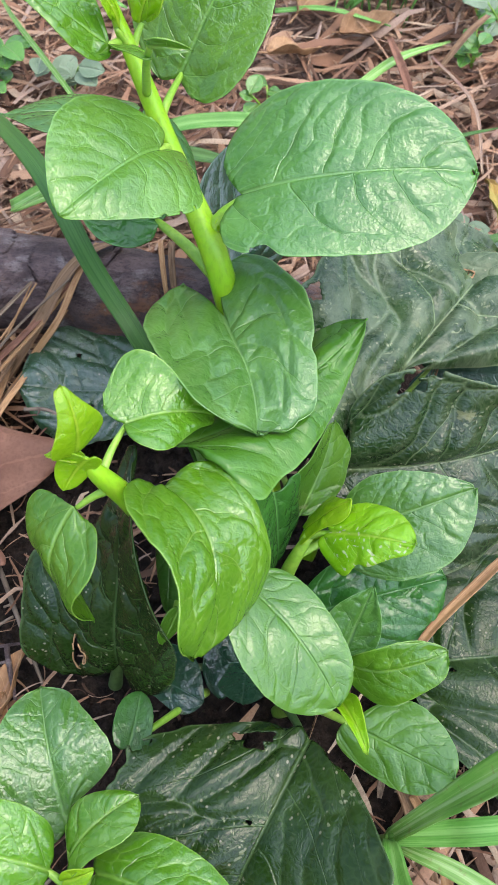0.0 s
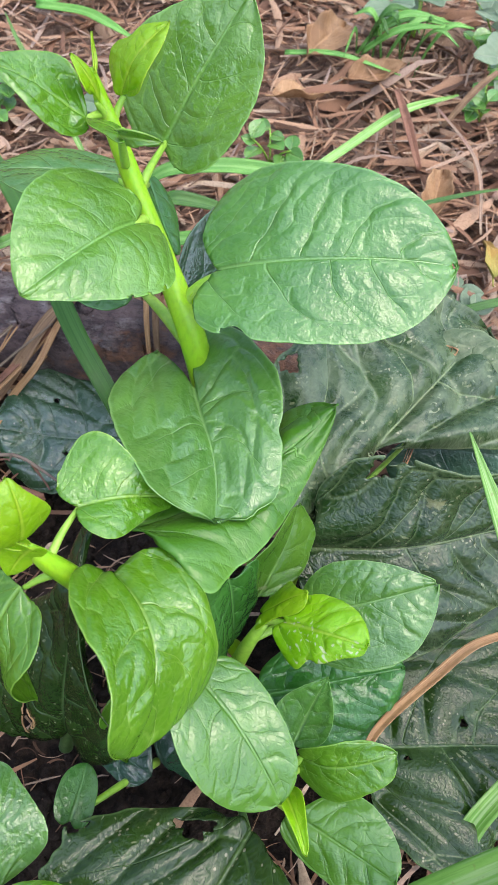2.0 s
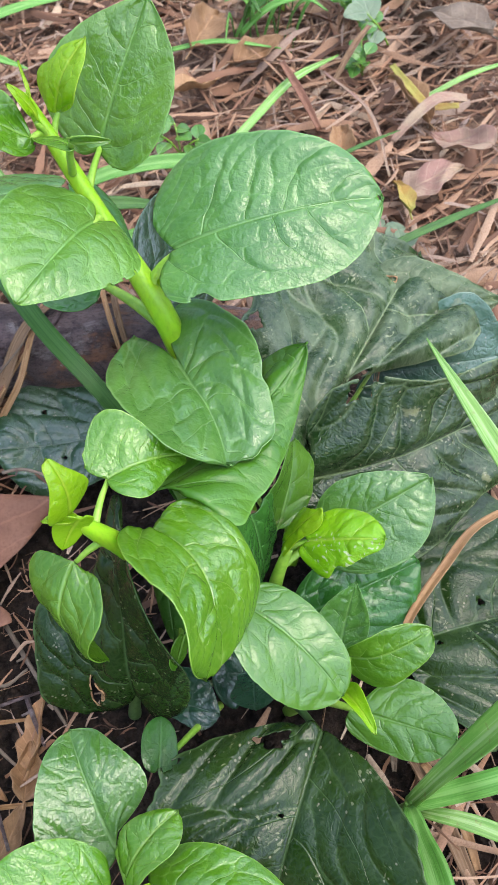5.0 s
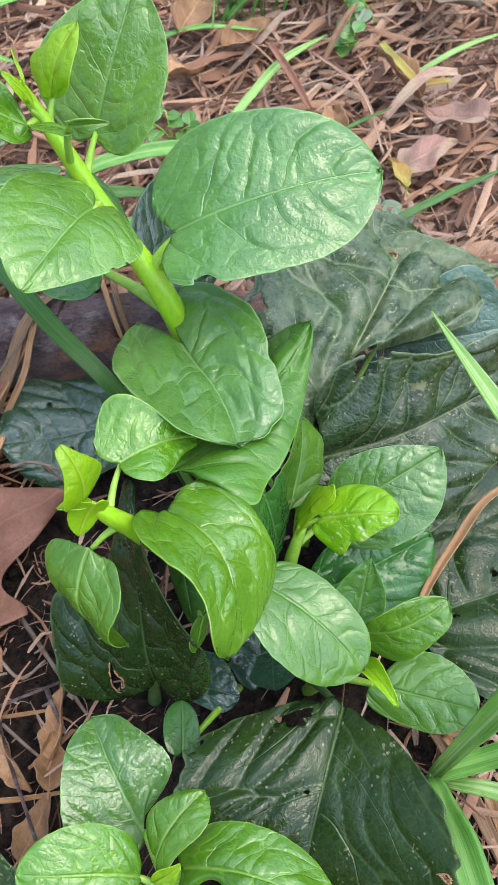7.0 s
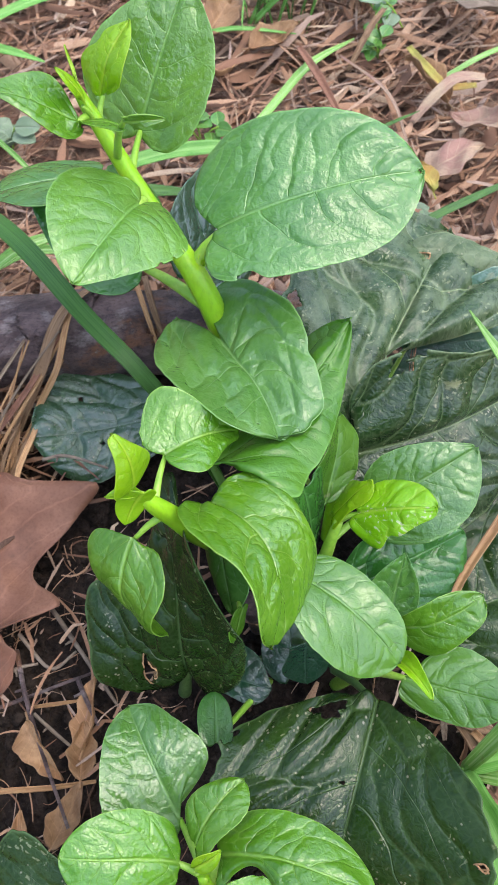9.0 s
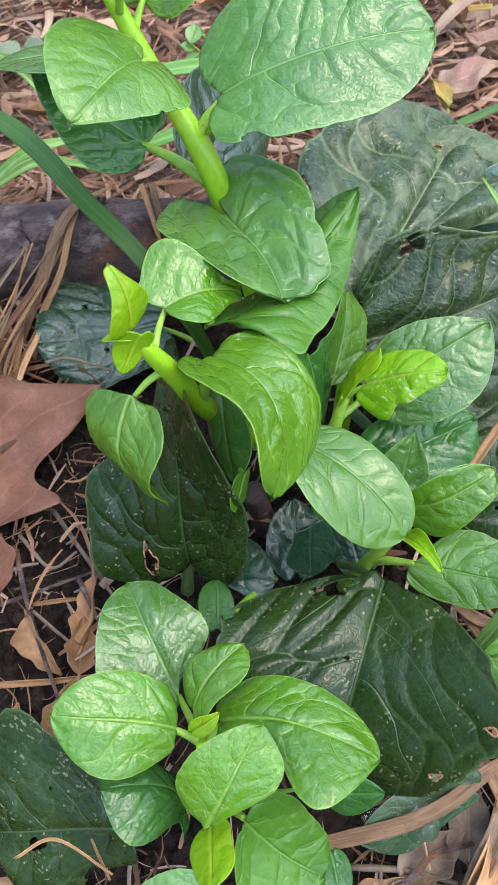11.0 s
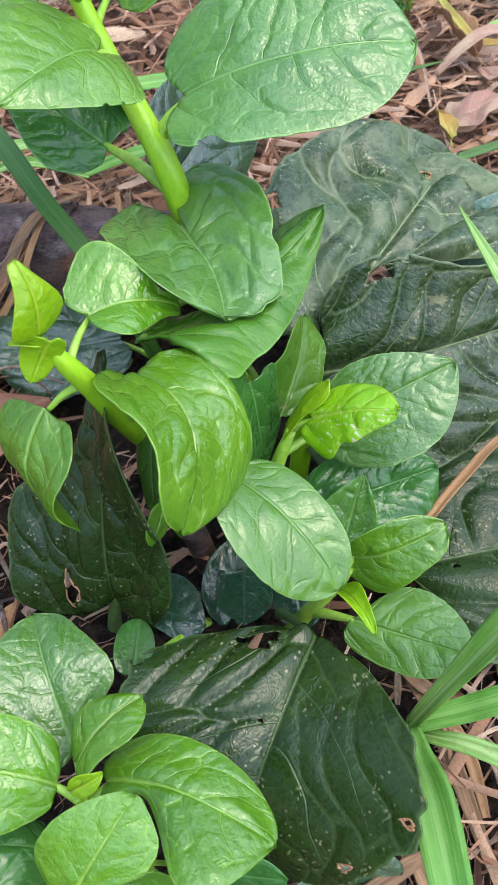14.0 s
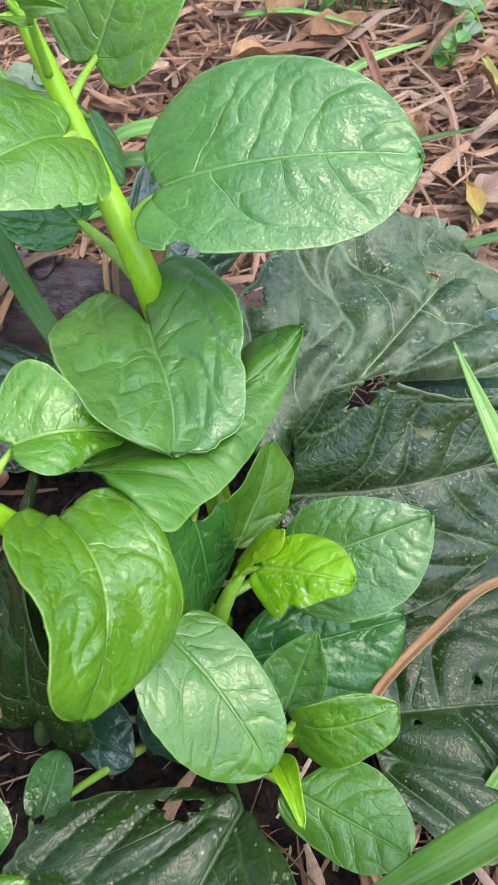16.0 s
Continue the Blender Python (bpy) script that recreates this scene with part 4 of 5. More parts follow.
leaf(side, SPECKLED, (0.0316, 0.1278, 0.1153), (0.0599, 0.1147, 0.134), -0.036, 0.083, (-0.2, -0.14), -0.370, (0.337, 0.384, 0.329, 0.164), (0.296, 0.419, 0.253, 0.215), (-0.003, 0.151), petiole=(0.024, 0.131, 0.104), stalk=0.0013, relief=1.50, dents=((0, 0.45, 0.08, 0.26),), label="yellow-green leaf with white specks")
leaf(side, YOUNG, (0.023, 0.1349, 0.1018), (0.0386, 0.1357, 0.1274), -0.857, 0.040, (-0.117, -0.038), 0.433, (0.406, 0.476, 0.228, 0.06), (0.395, 0.203, 0.229, 0.241), (0.14, 0.085), relief=0.80, label="small folded young leaf")
leaf(side, GREEN, (0.0389, 0.0917, 0.07), (0.0501, 0.1132, 0.094), 0.1, -0.05, (0.05, 0.1), 0.0, (0.3, 0.4, 0.3, 0.08), (0.24, 0.32, 0.24, 0.06), (0.0, 0.0), petiole=(0.03, 0.095, 0.06), relief=1.12)
leaf(side, MID, (0.0277, 0.1116, 0.068), (0.0848, 0.1252, 0.072), 0.1, 0.04, (0.0, -0.05), 0.0, (0.25, 0.32, 0.3, 0.2), (0.3, 0.46, 0.45, 0.28), (0.05, 0.05), petiole=(0.012, 0.118, 0.045), relief=1.44)

low = thing("spinach_seedling", (0.022, 0.08, 0), "low spinach seedling with oval leaves close to soil", "plant", "leafy plants")
tube("stem", [(0.014, 0.085, -0.004), (0.022, 0.08, 0.035), (0.035, 0.08, 0.066), (0.04, 0.081, 0.078)], [0.0034, 0.0034, 0.0026, 0.0016], PETIOLE, low, "", 16, 8, 0.03, 0.04)
leaf(low, FRESH, (0.0416, 0.0857, 0.0791), (0.0756, 0.0859, 0.0986), 0.597, 0.143, (0.046, 0.096), -0.562, (0.207, 0.308, 0.303, 0.157), (0.446, 0.401, 0.285, 0.323), (-0.0, 0.115), petiole=(0.036, 0.08, 0.068), relief=1.12)
leaf(low, SMOOTH, (0.0392, 0.0677, 0.0598), (0.0789, 0.0441, 0.0726), -0.007, -0.031, (-0.043, -0.009), -0.255, (0.059, 0.38, 0.373, 0.287), (0.291, 0.284, 0.294, 0.152), (-0.042, 0.031), petiole=(0.024, 0.08, 0.04), stalk=0.002, relief=0.64)
leaf(low, YOUNG, (0.0345, 0.0745, 0.075), (0.0432, 0.0515, 0.091), -0.3, 0.12, (0.3, 0.3), 0.4, (0.08, 0.17, 0.12, 0.1), (0.08, 0.14, 0.1, 0.08), (0, 0), relief=0.48, hook=0.08, label="narrow curled young leaf")

rosette = thing("spinach_rosette", (-0.06, 0.0, 0), "young spinach rosette of round bright green leaves", "plant", "leafy plants")
tube("stem", [(-0.055, 0.002, -0.004), (-0.058, 0.0, 0.04), (-0.06, 0.002, 0.075), (-0.061, 0.006, 0.088)], [0.004, 0.004, 0.0036, 0.002], STEM, rosette, "", 16, 8, 0.03, 0.04)
leaf(rosette, GREEN, (-0.0685, 0.0283, 0.0676), (-0.0826, 0.0766, 0.0782), 0.075, 0.139, (0.135, -0.042), -0.005, (0.368, 0.49, 0.394, 0.323), (0.057, 0.437, 0.357, 0.346), (0.086, -0.124), petiole=(-0.06, 0.005, 0.078), relief=0.88)
leaf(rosette, BRIGHT, (-0.0687, 0.0124, 0.0901), (-0.1105, 0.0172, 0.1081), 0.063, 0.095, (-0.054, -0.057), -0.158, (0.255, 0.343, 0.434, 0.443, 0.363, 0.218), (0.390, 0.360, 0.374, 0.364, 0.319, 0.220), (-0.009, -0.011), sway=-0.104, curve=-0.073, petiole=(-0.06, 0.006, 0.084), relief=0.76)
leaf(rosette, BRIGHT, (-0.0609, 0.0161, 0.094), (-0.0383, 0.0349, 0.1005), -0.657, 0.182, (0.011, -0.003), 0.333, (0.343, 0.396, 0.312, 0.166), (0.38, 0.301, 0.387, 0.213), (-0.013, 0.087), petiole=(-0.06, 0.006, 0.08), relief=1.05)
leaf(rosette, FRESH, (-0.0528, 0.0117, 0.0919), (0.0002, -0.0141, 0.0997), -0.711, 0.170, (-0.005, -0.092), -0.543, (0.293, 0.308, 0.298, 0.224), (0.368, 0.096, 0.44, 0.157), (0.049, -0.02), petiole=(-0.06, 0.004, 0.08), stalk=0.002, relief=0.76)
leaf(rosette, BRIGHT, (-0.0623, -0.0244, 0.1042), (-0.0377, 0.0009, 0.1274), 0.069, 0.083, (-0.008, -0.045), 0.270, (0.273, 0.369, 0.389, 0.365, 0.286, 0.190), (0.084, 0.132, 0.243, 0.353, 0.334, 0.134), (-0.053, -0.055), sway=-0.027, petiole=(-0.06, -0.01, 0.08), relief=0.63)
leaf(rosette, MID, (-0.0756, -0.0115, 0.0461), (-0.0996, -0.0023, 0.0855), 1.033, 0.247, (-0.165, -0.142), -0.311, (0.389, 0.215, 0.401, 0.139), (0.421, 0.314, 0.224, 0.286), (-0.003, -0.024), petiole=(-0.058, -0.004, 0.05), relief=0.88)
leaf(rosette, SATIN, (-0.0493, -0.0231, 0.0991), (-0.0270, -0.0447, 0.0653), 0.180, -0.062, (-0.087, 0.217), -0.665, (0.467, 0.389, 0.376, 0.341, 0.316, 0.313), (0.187, 0.281, 0.374, 0.443, 0.423, 0.252), (0.067, -0.055), sway=0.030, curve=-0.058, petiole=(-0.058, -0.012, 0.07), relief=1.01)
leaf(rosette, YOUNG, (-0.0623, 0.0093, 0.0950), (-0.0516, 0.0126, 0.1000), 0.3, 0.1, (0.1, 0.1), 0.0, (0.2, 0.34, 0.26, 0.1), (0.2, 0.3, 0.26, 0.1), (0.1, 0.1), relief=0.76, label="small yellow-green young leaf")
leaf(rosette, YOUNG, (-0.0612, -0.0237, 0.0929), (-0.0619, -0.042, 0.11), 0.471, 0.006, (-0.032, -0.033), -0.132, (0.411, 0.317, 0.354, 0.263), (0.415, 0.369, 0.268, 0.197), (0.065, 0.141), petiole=(-0.06, -0.012, 0.08), relief=0.63)
leaf(rosette, GREEN, (-0.0656, -0.0422, 0.0933), (-0.0987, -0.0484, 0.0866), -0.041, 0.030, (-0.004, 0.004), 0.010, (0.534, 0.417, 0.337, 0.2), (0.313, 0.35, 0.31, 0.157), (0.259, 0.056), petiole=(-0.06, -0.02, 0.07), relief=1.01)
leaf(rosette, MID, (-0.0224, -0.0132, 0.0526), (0.0026, -0.0208, 0.0627), 0.627, 0.033, (0.0, -0.019), -0.049, (0.382, 0.378, 0.349, 0.201), (0.32, 0.471, 0.347, 0.154), (0.1, -0.003), petiole=(-0.05, -0.006, 0.02), stalk=0.0009, relief=1.01)
leaf(rosette, MID, (-0.0215, -0.0359, 0.049), (-0.022, -0.053, 0.0511), -0.497, 0.043, (0.008, 0.005), -0.004, (0.384, 0.42, 0.383, 0.194), (0.383, 0.373, 0.303, 0.193), (0.1, 0.102), petiole=(-0.05, -0.008, 0.03), relief=0.76)
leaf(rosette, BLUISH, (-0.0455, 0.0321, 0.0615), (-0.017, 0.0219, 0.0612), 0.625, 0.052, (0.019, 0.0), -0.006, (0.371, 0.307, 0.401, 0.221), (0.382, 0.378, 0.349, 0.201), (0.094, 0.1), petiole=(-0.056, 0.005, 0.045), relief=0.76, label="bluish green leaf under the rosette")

old = thing("old_spinach", (0.0, 0.1, 0), "old spinach plant with large dark leaves near the soil", "plant", "leafy plants")
tube("stem", [(-0.0182, 0.1251, -0.004), (-0.0202, 0.1221, 0.03), (-0.0222, 0.1191, 0.055)], [0.0062, 0.006, 0.0056], BARK, old, "cut brown stem stub", 16, 6, 0.05)
leaf(old, OLD, (0.0241, 0.0592, 0.0697), (-0.0127, -0.0093, 0.0316), 0.210, 0.289, (0.195, 0.044), -0.477, (0.416, 0.627, 0.555, 0.406), (0.351, 0.662, 0.581, 0.2), (-0.009, -0.023), petiole=(0.012, 0.085, 0.03), stalk=0.0018, shingle=0.0, relief=(0.6, 1.9), ribs=3.4, blisters=5.0, domes=0.8, ragged=0.028, rims=2, holes=((0.42, 0.93, 0.014, 0.03), (0.72, 0.86, 0.02, 0.04), (0.1, -0.52, 0.04, 0.18), (0.3, -0.98, 0.03, 0.05), (0.55, -0.93, 0.02, 0.04), (0.62, -0.62, 0.012, 0.02), (0.36, -0.1, 0.01, 0.02)), label="large dark green blistered leaf with holes")
leaf(old, OLD, (-0.0578, 0.0971, 0.0413), (-0.0424, 0.1520, 0.1367), -0.599, 0.085, (0.010, 0.021), -1.400, (0.505, 0.444, 0.454, 0.223, 0.143, 0.118), (0.259, 0.281, 0.341, 0.389, 0.380, 0.132), (0.133, 0.112), sway=0.014, curve=-0.035, petiole=(-0.064, 0.095, 0.01), stalk=0.0028, relief=1.3, domes=0.4, ragged=0.014, rims=1, holes=((0.1, 0.38, 0.06, 0.07), (0.5, -0.4, 0.015, 0.02), (0.42, -0.5, 0.012, 0.02)), label="dark green folded leaf with torn hole")
leaf(old, MID, (-0.0498, 0.0601, 0.0492), (-0.0467, 0.083, 0.0467), 0.458, 0.022, (-0.006, -0.0), -0.010, (0.384, 0.396, 0.376, 0.211), (0.388, 0.372, 0.333, 0.224), (0.1, 0.102), petiole=(-0.02, 0.09, 0.015), relief=0.5)
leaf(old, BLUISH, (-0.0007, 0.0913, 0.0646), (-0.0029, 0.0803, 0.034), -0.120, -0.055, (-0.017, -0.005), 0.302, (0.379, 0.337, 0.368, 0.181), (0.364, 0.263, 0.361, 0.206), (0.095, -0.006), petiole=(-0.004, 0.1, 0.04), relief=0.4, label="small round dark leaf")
# Filler leaves where the plants leave a gap, shade in their colour.
leaf(old, BLUISH, (-0.0088, 0.0893, 0.0180), (-0.0029, 0.1213, 0.0340), 0.2, 0.05, (0.0, 0.0), 0.0, (0.3, 0.42, 0.38, 0.2), (0.3, 0.42, 0.38, 0.2), (0.1, 0.1), relief=1.0, label="dark leaf with shade in its colour")
leaf(old, BLUISH, (0.0224, 0.0834, 0.0200), (0.0206, 0.1117, 0.0300), -0.3, 0.05, (0.0, 0.0), 0.0, (0.3, 0.4, 0.36, 0.2), (0.3, 0.4, 0.36, 0.2), (0.1, 0.1), relief=1.0, label="dark leaf with shade in its colour")
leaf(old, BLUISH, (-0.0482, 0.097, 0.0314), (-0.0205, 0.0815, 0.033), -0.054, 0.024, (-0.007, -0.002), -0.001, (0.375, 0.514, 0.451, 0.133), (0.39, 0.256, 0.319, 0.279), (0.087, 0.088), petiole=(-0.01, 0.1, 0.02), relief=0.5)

big = thing("old_spinach", (0.045, 0.17, 0), "old spinach plant with broad dusty dark leaves", "plant", "leafy plants")
tube("stem", [(0.03, 0.165, -0.004), (0.034, 0.17, 0.03), (0.04, 0.18, 0.07)], [0.005, 0.005, 0.004], STEM, big, "", 14, 6, 0.03)
leaf(big, DUSTY, (0.0416, 0.1818, 0.0940), (0.1293, 0.2951, 0.0900), 0.02, 0.04, (0.04, 0.0), 0.1, (0.4, 0.42, 0.42, 0.3), (0.05, 0.02, 0.33, 0.25), (0.1, 0.0), petiole=(0.038, 0.178, 0.06), stalk=0.0028, shingle=0.5, relief=2.1, ribs=3.2, blisters=5.0, domes=0.4, ragged=0.02, holes=((0.05, 0.86, 0.05, 0.04), (0.34, 0.9, 0.03, 0.07), (0.3, -0.95, 0.07, 0.4)), label="dusty grey-green torn leaf")
leaf(big, LIT_DUSTY, (0.0948, 0.2614, 0.0890), (0.1681, 0.2597, 0.0840), 0.1, 0.06, (0.0, -0.1), 0.0, (0.3, 0.38, 0.24, 0.06), (0.15, 0.2, 0.17, 0.06), (0.1, 0.1), shingle=0.6, relief=1.5, ribs=2.5, ragged=0.02, rims=1, holes=((0.22, 0.55, 0.03, 0.1),), label="dusty torn lobe with sky light in its colour")
leaf(big, BROAD, (0.0406, 0.17, 0.086), (0.1564, 0.2032, 0.0707), 0.514, 0.104, (0.079, 0.089), 0.070, (0.4, 0.36, 0.263, 0.434), (0.372, 0.422, 0.309, 0.451), (-0.032, 0.042), petiole=(0.038, 0.176, 0.058), stalk=0.0028, shingle=0.5, relief=1.8, ribs=3.0, blisters=5.5, domes=0.4, ragged=0.012, holes=((0.215, 0.85, 0.045, 0.09), (0.265, 0.99, 0.05, 0.09)), label="broad dusty dark green leaf")
leaf(big, OLD, (0.0693, 0.0986, 0.0313), (0.178, 0.1084, 0.0219), -0.3, 0.03, (0.0, -0.034), 0.1, (0.6, 0.72, 0.68, 0.4), (0.4, 0.5, 0.5, 0.3), (0.1, -0.05), petiole=(0.036, 0.172, 0.03), stalk=0.0026, relief=1.7, blisters=5.5, ribs=3.0, shingle=0.4, domes=0.55, ragged=0.02, holes=((0.2, -0.1, 0.016, 0.022), (0.47, 0.12, 0.016, 0.022), (0.62, -0.75, 0.09, 0.2)), label="dark green leaf with small holes")
leaf(big, SKYLIT, (0.0912, 0.2436, 0.0602), (0.1682, 0.2374, 0.0628), 0.5, 0.05, (0.06, 0.0), 0.037, (0.357, 0.35, 0.522, 0.271), (0.382, 0.378, 0.349, 0.201), (0.06, 0.1), petiole=(0.04, 0.18, 0.05), relief=0.6, label="leaf under the others with sky sheen in its colour")

flat = thing("old_spinach", (-0.1, -0.01, 0), "old spinach plant with dark spotted ground leaf", "plant", "leafy plants")
leaf(flat, OLD, (-0.0983, -0.0125, 0.0513), (-0.1642, -0.0002, 0.0266), -0.146, -0.004, (-0.031, -0.004), -0.067, (0.32, 0.307, 0.5, 0.173), (0.294, 0.488, 0.739, 0.268), (0.053, 0.029), petiole=(-0.07, -0.004, 0.005), relief=1.2, ragged=0.012, holes=((0.62, 0.15, 0.06, 0.07), (0.3, 0.92, 0.09, 0.14), (0.45, -0.4, 0.012, 0.02), (0.75, -0.3, 0.012, 0.02)), label="dark green leaf with holes and pale spots")
leaf(flat, GREYISH, (0.0406, -0.0239, 0.0367), (-0.0088, -0.034, 0.0314), -0.617, 0.021, (-0.018, 0.0), 0.002, (0.223, 0.221, 0.335, 0.111), (0.382, 0.378, 0.349, 0.201), (0.037, 0.1), petiole=(0.05, -0.015, 0.01), relief=0.6, label="grey-green leaf on the ground")
back = thing("old_spinach", (-0.06, 0.25, 0), "dark bluish spinach leaf on the litter by the branch", "plant", "leafy plants")
leaf(back, GREYISH, (-0.0554, 0.2517, 0.028), (-0.1283, 0.2545, 0.03), 0.120, -0.061, (-0.027, -0.07), -0.099, (0.378, 0.394, 0.432, 0.139), (0.393, 0.502, 0.582, 0.493), (0.09, 0.143), petiole=(-0.03, 0.245, 0.003), relief=1.8, blisters=5.5, domes=0.5, ragged=0.015, holes=((0.45, 0.3, 0.02, 0.03), (0.6, -0.5, 0.02, 0.03)), label="dark bluish blistered leaf with holes")

# ---- grass ----
tuft = thing("grass_tuft", (0.054, 0.026, 0.0), "grass tuft with flat green blades on dry straw", "grass")
tube("culm", [(0.056, 0.027, -0.003), (0.0545, 0.026, 0.03), (0.054, 0.0255, 0.056)], [0.0026, 0.0022, 0.0012], PALE_GRASS, tuft, "", 12, 5)
ribbon("blade", [(0.054, 0.0255, 0.05), (0.056, 0.0255, 0.0605), (0.0725, 0.0255, 0.0715), (0.091, 0.0258, 0.084), (0.15, 0.03, 0.1)], [0.0015, 0.0036, 0.0046, 0.0048, 0.004], (0, 1, 0.25), GRASS, tuft, keel=0.1)
ribbon("blade", [(0.054, 0.0255, 0.05), (0.0565, 0.0265, 0.063), (0.068, 0.0325, 0.088), (0.083, 0.04, 0.122), (0.11, 0.054, 0.17)], [0.0015, 0.003, 0.0042, 0.0058, 0.005], (0.3, -0.9, 0.3), PALE_GRASS, tuft, keel=0.3)
ribbon("blade", [(0.054, 0.0255, 0.05), (0.0538, 0.0225, 0.062), (0.0532, 0.011, 0.0705), (0.0523, -0.0065, 0.085), (0.05, -0.04, 0.1)], [0.0012, 0.003, 0.005, 0.0072, 0.006], (1, 0.1, 0.1), GRASS, tuft, keel=0.3)
ribbon("blade", [(0.055, 0.025, 0.045), (0.062, 0.0205, 0.057), (0.0815, 0.0115, 0.06), (0.12, -0.01, 0.045)], [0.0015, 0.0026, 0.0036, 0.003], (0.4, 0.8, 0.2), PALE_GRASS, tuft, keel=0.2)

lone = thing("grass_tuft", (0.18, 0.05, 0.0), "arching green grass blade with brown flecks", "grass")
ribbon("blade", [(0.19, 0.03, -0.004), (0.165, 0.06, 0.07), (0.1232, 0.139, 0.1224), (0.1117, 0.1652, 0.135), (0.098, 0.196, 0.15)], [0.005, 0.0056, 0.0048, 0.0036, 0.0003], (0.75, 0.35, 0.1), PALE_GRASS, lone, keel=0.35)
stub = thing("grass_tuft", (0.12, 0.06, 0.0), "thick pale striped grass base with brown rim", "grass")
ribbon("blade", [(0.112, 0.05, -0.004), (0.114, 0.055, 0.012), (0.124, 0.075, 0.035), (0.15, 0.1, 0.06), (0.18, 0.11, 0.07)], [0.005, 0.0052, 0.0048, 0.004, 0.003], (0.8, -0.5, 0.1), PALE_GRASS, stub, keel=0.5)

left_grass = thing("grass_tuft", (-0.02, 0.21, 0.0), "long flat dark green grass blade across the branch", "grass")
ribbon("blade", [(-0.02, 0.205, -0.004), (-0.034, 0.215, 0.06), (-0.053, 0.236, 0.098), (-0.075, 0.268, 0.111), (-0.113, 0.343, 0.107), (-0.18, 0.46, 0.06)], [0.003, 0.0038, 0.0044, 0.0048, 0.0056, 0.004], (0.8, 0.45, 0.2), DEEP_GRASS, left_grass, keel=0.15)

for whole, a, b, r in ((lone, (0.1905, 0.0295, -0.004), (0.181, 0.041, 0.03), 0.003), (stub, (0.1118, 0.0495, -0.004), (0.1142, 0.0562, 0.014), 0.004), (left_grass, (-0.02, 0.205, -0.004), (-0.028, 0.21, 0.04), 0.0026)):
    tube("sheath", [a, Vector(a).lerp(Vector(b), 0.5), b], [r, r * 0.9, r * 0.6], PALE_GRASS, whole, "pale leaf sheath at the base", 12, 4)

bent = thing("dry_straw", (0.075, 0.1, 0.06), "bent tan straw resting on dark leaves", "straw")
ribbon("stalk", [(0.068, 0.09, 0.062), (0.0765, 0.103, 0.064), (0.0965, 0.121, 0.0685), (0.121, 0.14, 0.067), (0.155, 0.148, 0.055), (0.2, 0.14, 0.01)], [0.0016, 0.002, 0.0023, 0.0021, 0.0018, 0.0012], (0.6, -0.7, 0.3), STRAW, bent, keel=0.5)


# ---- fallen dry leaves ----
def dry_leaf(name, place, heading, size, width, material, label, curl=0.12, lobed=0.0, tilt=(0, 0)):
    """A dead leaf: a blade with a raised midrib, curled edges and, where lobed, deep bays."""
    nu, nv = 44, 25
    u = np.linspace(0, 1, nu)[:, None] * np.ones((1, nv))
    v = np.linspace(-1, 1, nv)[None, :] * np.ones((nu, 1))
    half = width * np.sin(np.pi * np.clip(u, 0, 1) ** 0.8) ** 0.7 * (1 - 0.3 * u)
    if lobed:
        near = np.exp(-(((u - 0.26) / np.where(u < 0.26, 0.07, 0.17)) ** 2))
        far = np.exp(-(((u - 0.85) / np.where(u > 0.85, 0.06, 0.2)) ** 2))
        half = width * (0.36 + lobed * (0.5 * near + far)) * np.sqrt(np.clip(1 - (2 * u - 1) ** 10, 0, 1)) * np.clip((u - 0.21) / 0.06, 0.08, 1)
    rng = random.Random(name + str(place))
    k = rng.uniform(0, 6)
    half = np.maximum(half * (1 + 0.1 * np.sin(11 * u + k + np.sign(v)) + 0.08 * np.sin(23 * u + 2 * k) * np.sign(v)), 0.008)
    z = curl * v**2 * half + 0.06 * np.sin(5 * u + k) + 0.02 * np.sin(13 * u - 4 * v + k) + 0.1 * half * np.sin(9 * u + 3 * v + k) * np.abs(v) - 0.02 * np.exp(-((v / 0.08) ** 2))
    pts = np.stack([(u - 0.5) * size, half * v * size, z * size], -1)
    grid = np.array([list(pose(*place, tilt[0], tilt[1], heading) @ Vector(p)) for p in pts.reshape(-1, 3)]).reshape(nu, nv, 3)
    normals = grid_normals(grid)
    if normals[..., 2].mean() < 0:
        grid, normals = grid[:, ::-1], normals[:, ::-1] * -1
        normals = grid_normals(grid)
        normals *= np.sign(normals[..., 2].mean())
    blade = np.stack([u, v * 0.5 + 0.5], -1)
    whole = thing(name, place, label, "dead leaf", "fallen leaves")
    link("blade", sheet_mesh("blade", grid, normals, 0.0004, blade, blade * 0.05), material, whole)
    spine = [Vector(grid[k, nv // 2]) - Vector((0, 0, 0.0004)) for k in (0, 10, 20, 30, 40)]
    tube("midrib", [spine[0] + (spine[0] - spine[1]) * 0.6] + spine, [0.0006, 0.0006, 0.0005, 0.0004, 0.0003, 0.0002], material, whole, "", 8, 4)
    return whole


